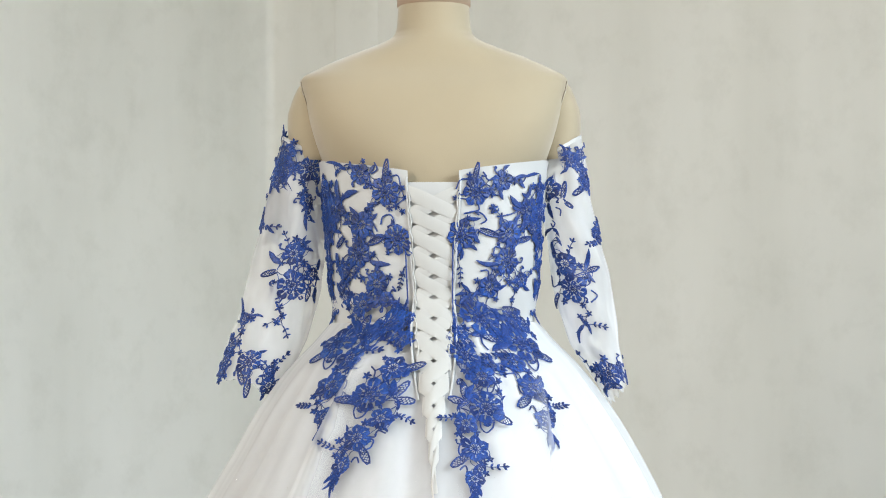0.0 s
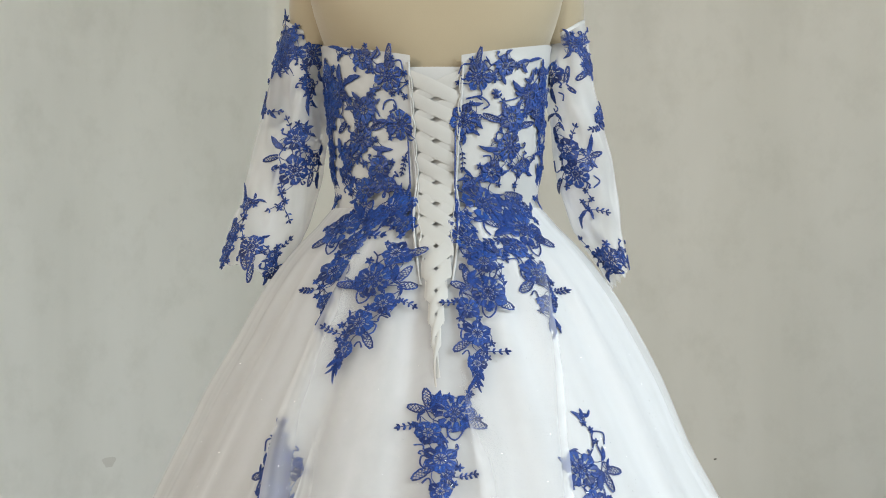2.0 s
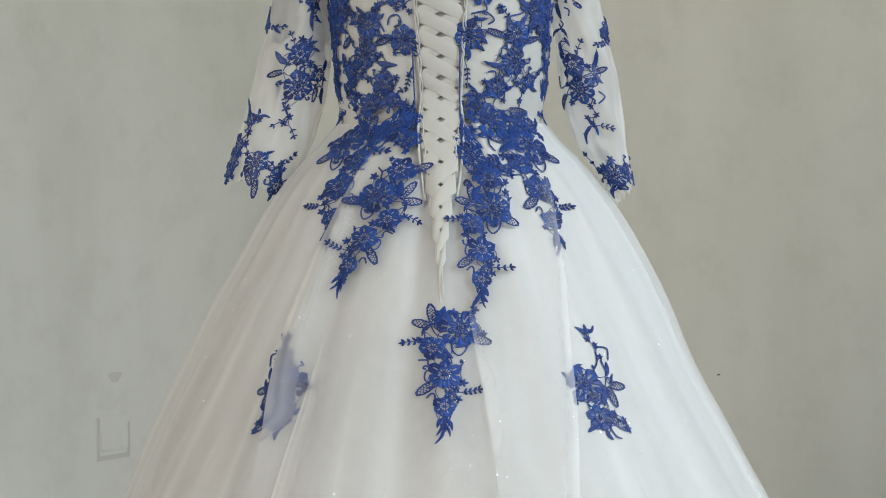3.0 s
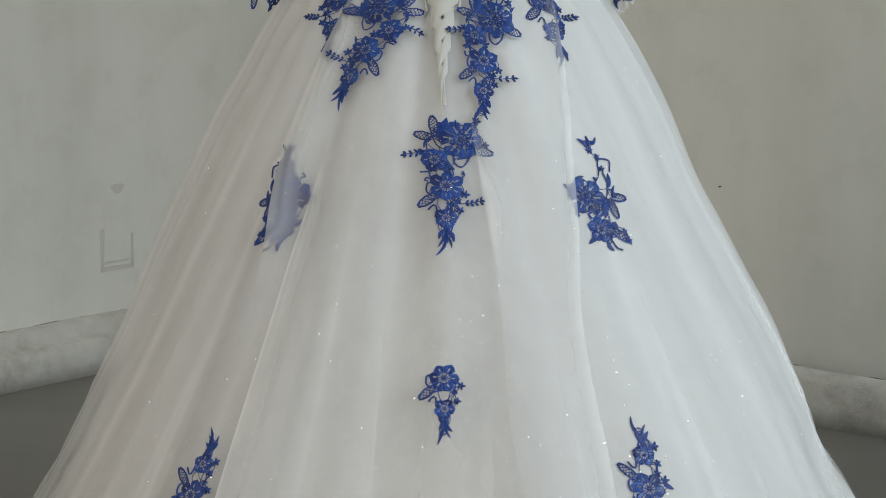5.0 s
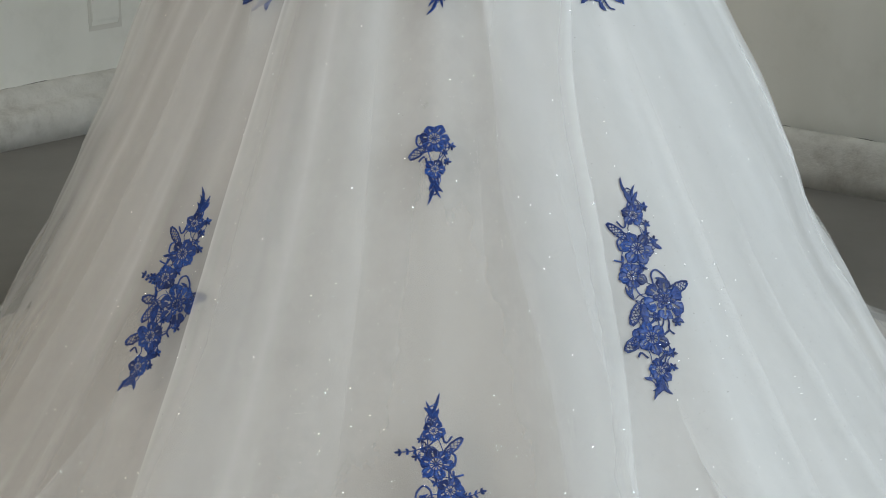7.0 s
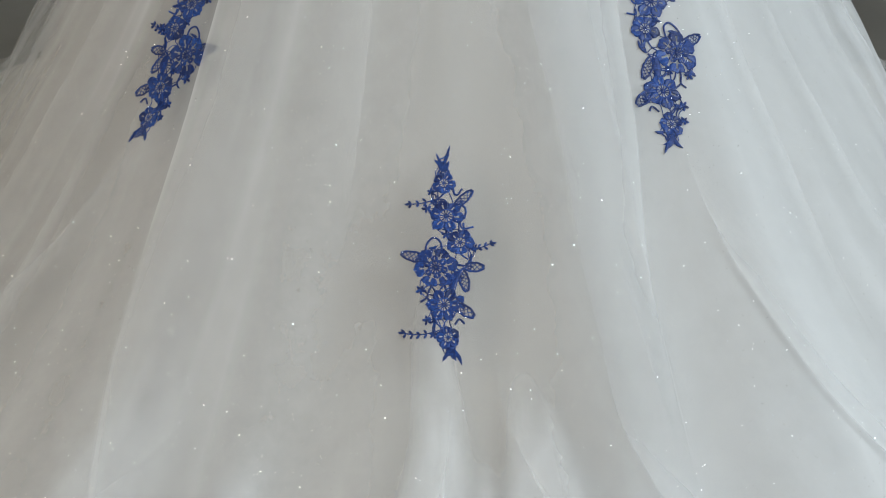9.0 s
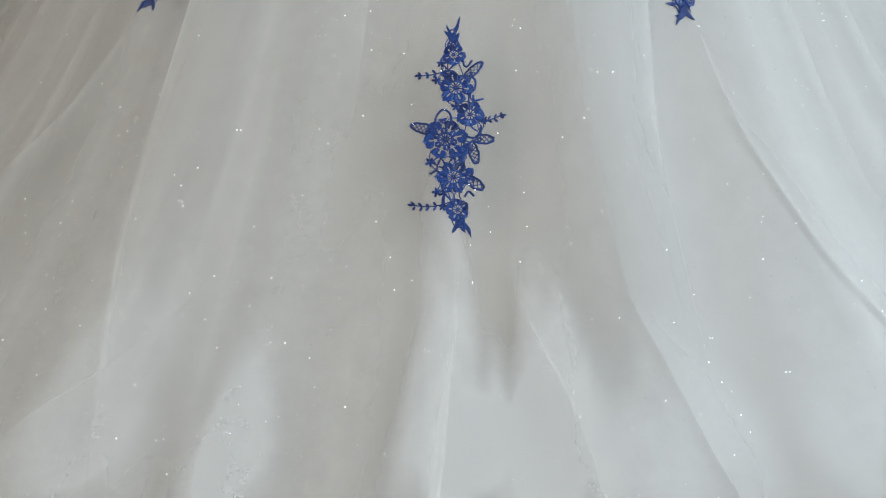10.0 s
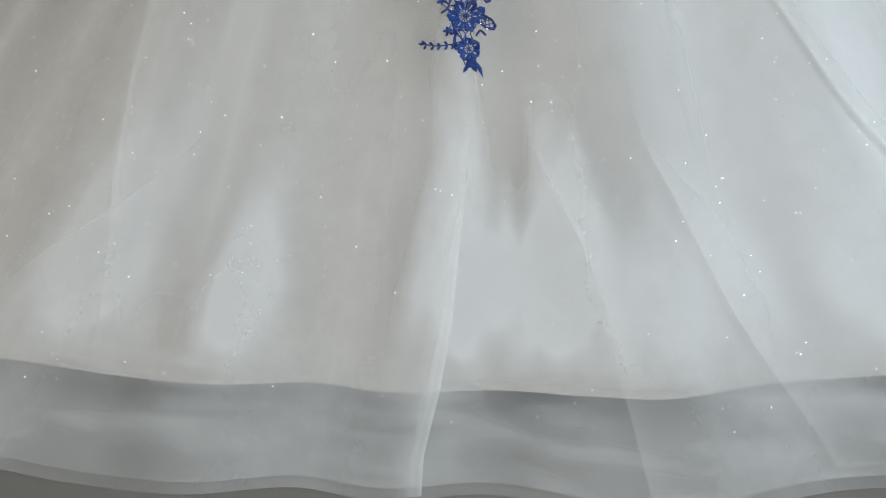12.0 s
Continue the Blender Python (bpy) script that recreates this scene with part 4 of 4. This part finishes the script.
LEFT_BACK_NETS = [(26, -93, 30, -122, 3.6), (0, -14, 23, -23, 3.6), (-37, -24, -51, -11, 3.2), (-23, -23, -11, -14, 2.9)]
LEFT_BACK_SPRIGS = [(50, 15, 38, 45), (-16, -41, 0, -57)]
LEFT_BACK_STARS = [(4, -60, 7.2), (-24, 26, 5.8), (-13, 30, 5.8), (-37, 36, 5.8), (-35, 51, 5.8), (32, -58, 5.0), (44, 25, 5.0), (26, 94, 5.8), (54, -72, 5.0), (50, -54, 5.0)]
LEFT_BACK_CORDS = [[(12, -118), (16, -109), (8, -103)], [(32, -98), (45, -100), (49, -88)], [(18, -38), (22, -48), (33, -50), (37, -40), (27, -35)], [(1, 21), (14, 21), (18, 27)], [(-69, -18), (-73,
    34), (-102, 78)], [(51, -7), (51, 65)], [(3, -48), (13, -29)], [(-82, -86), (-84, -34)], [(52, 69), (90, 119)], [(-10, -23), (-5, -8)]]
LEFT_SLEEVE_FLOWERS = [(-32, -138, 15, 6, 0), (-34, -118, 11, 5, 0), (-20, -154, 11, 5, 0), (-16, -128, 8, 5, 0), (-62, -62, 8, 5, 0), (14, -132, 15.1, 6, 1), (15, -88, 9.4, 5, 0), (-68, -67, 5.8, 5, 0), (4, -16, 13.7, 6, 0), (10, 27,
    18.7, 6, 1), (37, 11, 8.6, 5, 0), (-54, 106, 9.4, 5, 0), (-55, 126, 7.9, 5, 0), (-52, 144, 6.5, 5, 0), (-15, 129, 15.1, 6, 1), (17, 140, 6.5, 5, 0), (23, 160, 10.8, 5, 0), (-42, 72, 7.9, 5, 0)]
LEFT_SLEEVE_LEAVES = [(16, -75, 17, -46, 2.5), (20, -68, 30, -58, 1.8), (-38, -54, -24, -43, 2.2), (-10, -2, -28, -20, 4.0), (47, 28, 55, 50, 2.9), (18, -23, 29, -19, 2.2), (15, -27, 17, -41, 1.8),
    (-50, 69, -74, 42, 2.2), (-35, 68, -15, 70, 1.8), (41, 172, 50, 163, 2.5), (-29, -172, -42, -189, 1.8), (11, -104, 4, -92, 2.2), (29, -109, 39, -94, 2.5), (-12, 38, -18, 23, 2.2)]
LEFT_SLEEVE_NETS = [(-23, -116, -7, -100, 3.2), (-14, 8, -38, 13, 3.6), (37, 28, 37, 48, 3.2), (-24, 140, -10, 160, 3.2), (-6, 152, -1, 177, 3.2)]
LEFT_SLEEVE_SPRIGS = [(-69, -61, -16, -53), (-5, -26, -12, -43), (6, 67, -10, 80), (12, 80, 23, 95), (22, 136, 36, 117)]
LEFT_SLEEVE_STARS = [(6, -111, 5.0), (2, 57, 6.5), (9, 68, 5.8), (4, 77, 5.0), (-39, 89, 5.8), (-1, 135, 5.0), (4, -96, 4.3)]
LEFT_SLEEVE_CORDS = [[(-15, 19), (-20, 24), (-12, 29)], [(-13, 33), (-16, 41), (-8, 45), (-1, 43)], [(36, -101), (48, -79), (59, -53)], [(-17, -154), (-8, -131), (-4, -122)]]
RIGHT_SLEEVE_FLOWERS = [(-19, -107, 13.7, 6, 0), (16, -147, 10.8, 6, 1), (33, -155, 7.9, 5, 0), (34, -130, 7.2, 5, 0), (30, -114, 5.8, 5, 0), (58, -55, 5.8, 5, 0), (-14, -3, 13.7, 5, 0), (-9, 31,
    17.3, 6, 1), (5, 147, 13.7, 6, 1), (31, 140, 7.9, 5, 0), (-15, 147, 7.2, 5, 0), (53, -43, 5.0, 5, 0)]
RIGHT_SLEEVE_LEAVES = [(-24, -88, -23, -65, 3.6), (-29, -53, -17, -39, 2.5), (-29, -52, -51, -43, 2.2), (-23, -40, -14, -27, 2.2), (-29, -34, -22, -17, 2.9), (7, -154, -13, -165, 1.8), (8, -146, -12,
    -143, 1.8), (11, -141, -3, -127, 1.8), (9, 9, 20, -23, 3.2), (14, 11, 23, 24, 2.5), (-3, 161, -12, 180, 2.5), (-4, 81, -18, 106, 2.2), (1, 81, 1, 95, 1.8), (-5, 81, -19, 92, 1.8), (52, 144, 31,
    165, 2.2), (7, -159, -1, -169, 1.8)]
RIGHT_SLEEVE_NETS = [(-3, -93, 3, -117, 2.9), (0, -87, 9, -79, 2.2), (25, -108, 11, -97, 3.2), (14, 8, 31, 2, 3.2), (-33, 37, -47, 57, 3.2), (3, 163, 11, 167, 2.9)]
RIGHT_SLEEVE_SPRIGS = [(56, -37, 19, -29), (-6, -16, 5, -35), (-1, 81, 22, 85), (-28, 141, -32, 119)]
RIGHT_SLEEVE_STARS = [(1, 55, 5.0), (6, 66, 5.0), (-7, 70, 5.0), (-2, 77, 4.3), (-25, 143, 5.0), (49, 126, 3.6)]
RIGHT_SLEEVE_CORDS = [[(-13, -81), (-7, -77), (-9, -69)], [(-29, -59), (-27, -54), (-22, -59), (-25, -63)], [(-47, 12), (-44, 28), (-30, 23)], [(14, 34), (22, 42), (12, 51)], [(37, -135), (29, -103)]]


def piece(lists, surface, a0, z0, seed, label, inside=lambda x, y: True):
    pieces = elements(*lists, 0.001, lambda x, y: True, random.Random(seed), lambda x, y: (x * 0.001, -y * 0.001), 1.15, 5, inside)
    return applique(pieces, surface, a0, z0, label)


# flowers that close the lace at the side seams
RIGHT_SIDE = [(66, -86, 10, 5, 0), (72, -58, 12, 5, 0), (76, -20, 10, 5, 0), (78, 12, 9, 5, 0), (80, 40, 10, 5, 0), (84, 70, 10, 5, 0)]
LEFT_SIDE = [(-72, -88, 12, 5, 0), (-78, -55, 13, 6, 0), (-78, -22, 12, 5, 0), (-80, 8, 11, 5, 0), (-80, 38, 12, 5, 0), (-82, 66, 12, 5, 0), (-40, 20, 9, 5, 0)]
piece((RIGHT_BACK_FLOWERS + RIGHT_SIDE, RIGHT_BACK_LEAVES, RIGHT_BACK_NETS, RIGHT_BACK_SPRIGS, RIGHT_BACK_STARS, RIGHT_BACK_CORDS), dress_surface, 0.7161, 1.1667, 21,
      "royal blue guipure lace over the bodice's back", lambda x, y: x > -0.062 or y < -0.1)
piece((LEFT_BACK_FLOWERS + LEFT_SIDE, LEFT_BACK_LEAVES, LEFT_BACK_NETS, LEFT_BACK_SPRIGS, LEFT_BACK_STARS, LEFT_BACK_CORDS), dress_surface, -0.7161, 1.1667, 22,
      "royal blue guipure lace over the bodice's back", lambda x, y: x < 0.058 or y < -0.1)
piece((LEFT_SLEEVE_FLOWERS, LEFT_SLEEVE_LEAVES, LEFT_SLEEVE_NETS, LEFT_SLEEVE_SPRIGS, LEFT_SLEEVE_STARS, LEFT_SLEEVE_CORDS), lambda a, z: sleeve(-1, a, z), 0.1028, 1.1556, 23,
      "royal blue guipure lace down a sheer sleeve")
piece((RIGHT_SLEEVE_FLOWERS, RIGHT_SLEEVE_LEAVES, RIGHT_SLEEVE_NETS, RIGHT_SLEEVE_SPRIGS, RIGHT_SLEEVE_STARS, RIGHT_SLEEVE_CORDS), lambda a, z: sleeve(1, a, z), -0.2034, 1.1540, 24,
      "royal blue guipure lace down a sheer sleeve")
# the same lace on the far side of the sleeves, seen through them
spray(math.pi + 0.6, 1.235, -6, 0.85, 1, bottom=52, seed=27, surface=lambda a, z: sleeve(-1, a, z))
spray(math.pi - 0.7, 1.22, 8, 0.90, 1, seed=25, surface=lambda a, z: sleeve(-1, a, z))
spray(math.pi + 0.5, 1.10, -8, 0.85, -1, seed=26, surface=lambda a, z: sleeve(1, a, z))

# ---- folds of the outer tulle ----
LEVEL = [0.0]


def fold_strip(edge, wide, z_lo, z_hi, crisp, label="", body=0.6, line=0.28):
    """A pleat of tulle lying on the skirt: dense along its folded edge, thinning out to the other side. edge: (height, angle) knots;
    wide: its width as an angle; crisp: the side (-1 or 1) on which the folded edge lies; body: how dense the rest of it is."""
    at_edge = smoothed(edge)
    LEVEL[0] += 0.0005
    level = LEVEL[0]
    n = 90 if z_hi - z_lo > 0.3 else 45
    zs = [z_lo + (z_hi - z_lo) * i / n for i in range(n + 1)]
    ks = [0, 0.15, 0.3, 0.45, 0.58, 0.70, 0.80, 0.87, 0.92, 0.96, 0.985, 1.0]
    if wide > 0.06:
        ks = sorted({*ks, *(i / 24 for i in range(25))})
    bm = bmesh.new()

    def ends(z):
        return max(0.02, min(1.0, (z_hi - z) / 0.10, 1.0 if z_lo < 0.05 else (z - z_lo) / 0.08)) ** 0.6

    def at(k, z):
        a = at_edge(z) - crisp * (1 - k) * wide * ends(z)
        p = skirt(a, z)
        return p + Vector((p.x, p.y, 0.3 * abs(p.y))).normalized() * (level * 0.84 + 0.0056 + 0.0025 * ease((0.3 - z) / 0.2) + 0.0003 * k * k)

    rows = grid_mesh(bm, at, ks, zs)
    uv = bm.loops.layers.uv.new("density_height")
    dense = {v: ((body(z) if callable(body) else body) * min(1.0, k / 0.92) ** 1.7 + line * max(0.0, (k - 0.86) / 0.14) ** 2) * ends(z) ** 1.5 for z, row in zip(zs, rows) for k, v in zip(ks, row)}
    for f in bm.faces:
        for q in f.loops:
            q[uv].uv = (dense[q.vert], q.vert.co.z)
    bmesh.ops.recalc_face_normals(bm, faces=bm.faces)
    return part("tulle_fold", bm, FOLD, dress, label)


fold_strip([(.55, -.43), (.668, -.473), (.731, -.502), (.785, -.548), (.834, -.578), (.93, -.595), (1.04, -.521), (1.06, -.5)], 0.24, .66, 1.05, -1,
           "overlapping pleat of sheer white tulle", body=lambda z: 0.3 + 0.75 * max(0.0, min(1.0, (z - 0.69) / 0.06)), line=0.10)
fold_strip([(.02, -.27), (.12, -.31), (.15, -.323), (.218, -.352), (.3, -.368), (.386, -.376), (.454, -.388), (.557, -.40), (.63, -.406), (.72, -.408), (.9, -.39), (1.0, -.36)], 0.17, .05, .86, -1,
           body=lambda z: 0.35 + 0.5 * max(0.0, min(1.0, (z - 0.22) / 0.2)))
fold_strip([(.02, .235), (.28, .244), (.34, .257), (.40, .276), (.448, .284), (.53, .297), (.606, .304), (.679, .325), (.753, .39), (.829, .451), (.9, .53), (.961, .605), (1.016, .70), (1.05, .75)],
           0.18, .12, 1.04, 1, line=0.10, body=lambda z: 0.65 * max(0.2, min(1.0, (z - 0.12) / 0.2)))
fold_strip([(.02, .27), (.084, .231), (.128, .212), (.16, .198), (.197, .175), (.25, .172), (.323, .163), (.40, .162), (.453, .150), (.56, .122), (.67, .133), (.73, .130), (.804, .114), (.87, .095), (.95, .08)],
           0.14, .012, .89, -1, line=0.06, body=lambda z: 0.25 + 0.55 * max(0.0, min(1.0, (z - 0.66) / 0.1)) + 0.40 * max(0.0, min(1.0, (0.24 - z) / 0.1, (z - 0.03) / 0.06)))
fold_strip([(.02, .52), (.1, .475), (.155, .433), (.2, .40), (.25, .375), (.30, .350), (.358, .336), (.45, .33), (.55, .33)], 0.09, .02, .38, -1, body=lambda z: 0.7 * max(0.15, min(1.0, (z - 0.03) / 0.1)))
fold_strip([(.02, -.45), (.107, -.362), (.165, -.277), (.19, -.251), (.25, -.21)], 0.08, .06, .215, -1, body=0.45)
fold_strip([(.15, -.62), (.232, -.551), (.283, -.505), (.356, -.459), (.42, -.43)], 0.07, .17, .40, -1, body=0.45, line=0.12)
fold_strip([(.02, -.022), (.05, -.012), (.09, -.003), (.15, .004), (.25, .018)], 0.035, .006, .23, 1, body=0.75, line=0.2)
fold_strip([(.04, .155), (.103, .121), (.136, .108), (.176, .081), (.212, .062), (.3, .05)], 0.05, .06, .25, -1, body=0.5, line=0.15)
fold_strip([(.15, .228), (.205, .225), (.25, .219), (.3, .214), (.4, .21)], 0.03, .17, .34, -1, body=0.4, line=0.16)
fold_strip([(.006, .35), (.02, .315), (.05, .283), (.08, .26)], 0.07, .008, .075, -1, body=0.32, line=0.2)
fold_strip([(.3, 1.0), (.456, 1.014), (.516, 1.05), (.597, 1.064), (.65, 1.076), (.8, 1.1)], 0.18, .32, .72, 1)

# a few slighter pleats with a bright folded edge
for a, low, high, wide, crisp, flare in ((-0.66, .15, .75, .06, -1, -.10), (-0.12, .30, .72, .04, 1, 0), (0.085, .42, .62, .035, 1, .02),
                                          (0.10, .006, .26, .04, -1, .05), (0.235, .15, .62, .045, -1, .02), (0.50, .20, .70, .05, 1, .03), (0.62, .006, .55, .06, 1, .10),
                                          (0.80, .10, .60, .06, 1, .10), (-0.52, .006, .42, .06, -1, -.10)):
    fold_strip([(z, a + flare * max(0.0, 0.3 - z) * 2 + 0.008 * math.sin(9 * z + 20 * a)) for z in (low - 0.02, low + 0.06, (low + high) / 2, high - 0.05, high + 0.02)],
               wide, low, high, crisp, body=0.26, line=0.12)


# ---- glitter: tiny flat sequins strewn over the tulle ----
rng = random.Random(5)
verts, faces = [], []
to_window = (room(2.0, LEN_R, 1.8) - Vector((0, -0.6, 0.4))).normalized()
for i in range(6500):
    a, z = rng.uniform(-1.0, 1.0), 1.0 - 0.97 * rng.random() ** 0.42
    p = skirt(a, z)
    out = Vector((p.x, p.y, 0.5 * abs(p.y))).normalized()
    n = (out + Vector((rng.gauss(0, 0.35), rng.gauss(0, 0.35), rng.gauss(0, 0.35)))).normalized()
    x = n.cross(Vector((0, 0, 1))).normalized()
    y = n.cross(x)
    r = rng.uniform(0.00034, 0.00056)
    base = len(verts)
    verts += [p + out * 0.0100 + r * (x * math.cos(t) + y * math.sin(t)) for t in around(6)]
    faces.append(tuple(range(base, base + 6)))
me = bpy.data.meshes.new("glitter")
me.from_pydata(verts, [], faces)
me.materials.append(GLINT)
ob = new("glitter", me)
ob.parent = dress
tagged(ob, "tiny silver sequins strewn over the tulle", kind="stuff")

# ---- the wall's own features ----
bm = bmesh.new()
CASING = ((0.250, -0.004), (0.255, 0.002), (0.262, 0.006), (0.272, 0.008), (0.330, 0.0085), (0.385, 0.008), (0.396, 0.006), (0.405, 0.003), (0.414, 0.001), (0.420, -0.004))
grid_mesh(bm, lambda i, z: room(CASING[i][1], CASING[i][0], z), range(len(CASING)), [0.0, HIGH])
bmesh.ops.recalc_face_normals(bm, faces=bm.faces)
tagged(finish("pipe_casing", bm, PLASTER), "whitewashed casing of a pipe in the room's corner", "pipe casing", kind="structure")

# a painted-over socket on the left wall, a knocked spot above it and a nail in the right wall
bm = bmesh.new()
box(bm, room(0.561, 0.0, 0.261), ALONG_L * 0.092, ALONG_R * 0.004, UP * 0.096)
bmesh.ops.bevel(bm, geom=list(bm.edges), offset=0.002, segments=2, affect="EDGES")
bmesh.ops.recalc_face_normals(bm, faces=bm.faces)
socket = tagged(finish("wall_socket", bm, PLASTER, False), "painted-over square socket cover low on the whitewashed wall", "socket")
for u0, z0, du, dz in ((0.553, 0.245, 0.010, 0.085), (0.653, 0.245, 0.010, 0.105), (0.553, 0.237, 0.110, 0.013)):
    bm = bmesh.new()
    box(bm, room(u0, 0.0, z0), ALONG_L * du, ALONG_R * 0.0015, UP * dz)
    bmesh.ops.recalc_face_normals(bm, faces=bm.faces)
    part("joint", bm, DUST, socket, "dusty joint round the socket cover", False)
bm = bmesh.new()
grid_mesh(bm, lambda k, r: room(0.60 + r * 0.020 * math.cos(k) * (1 + 0.3 * math.sin(3 * k)), 0.0012 - 0.001 * r, 0.452 + r * 0.017 * math.sin(k) * (1 + 0.25 * math.cos(2 * k))), around(20), [0.02, 0.6, 1.0], True)
tagged(finish("trim_patch", bm, DUST), "small dusty knocked spot in the whitewashed plaster", "stain", kind="structure")
bm = bmesh.new()
bmesh.ops.create_cone(bm, cap_ends=True, segments=12, radius1=0.0012, radius2=0.0018, depth=0.010, matrix=Matrix.Translation(room(0.004, 1.465, 0.515)) @ ALONG_L.to_track_quat("Z", "Y").to_matrix().to_4x4())
tagged(finish("wall_nail", bm, DARK_MARK, False), "dark nail head in the whitewashed wall", "nail")

# the rounded plaster of the corner
bm = bmesh.new()
grid_mesh(bm, lambda k, z: room(0.022 - 0.022 * math.sin(k), 0.022 - 0.022 * math.cos(k), z), [math.pi / 2 * i / 10 for i in range(11)], [0.10, HIGH])
tagged(finish("trim_corner", bm, PLASTER), "softly rounded whitewashed plaster of the room's corner", "corner", kind="structure")
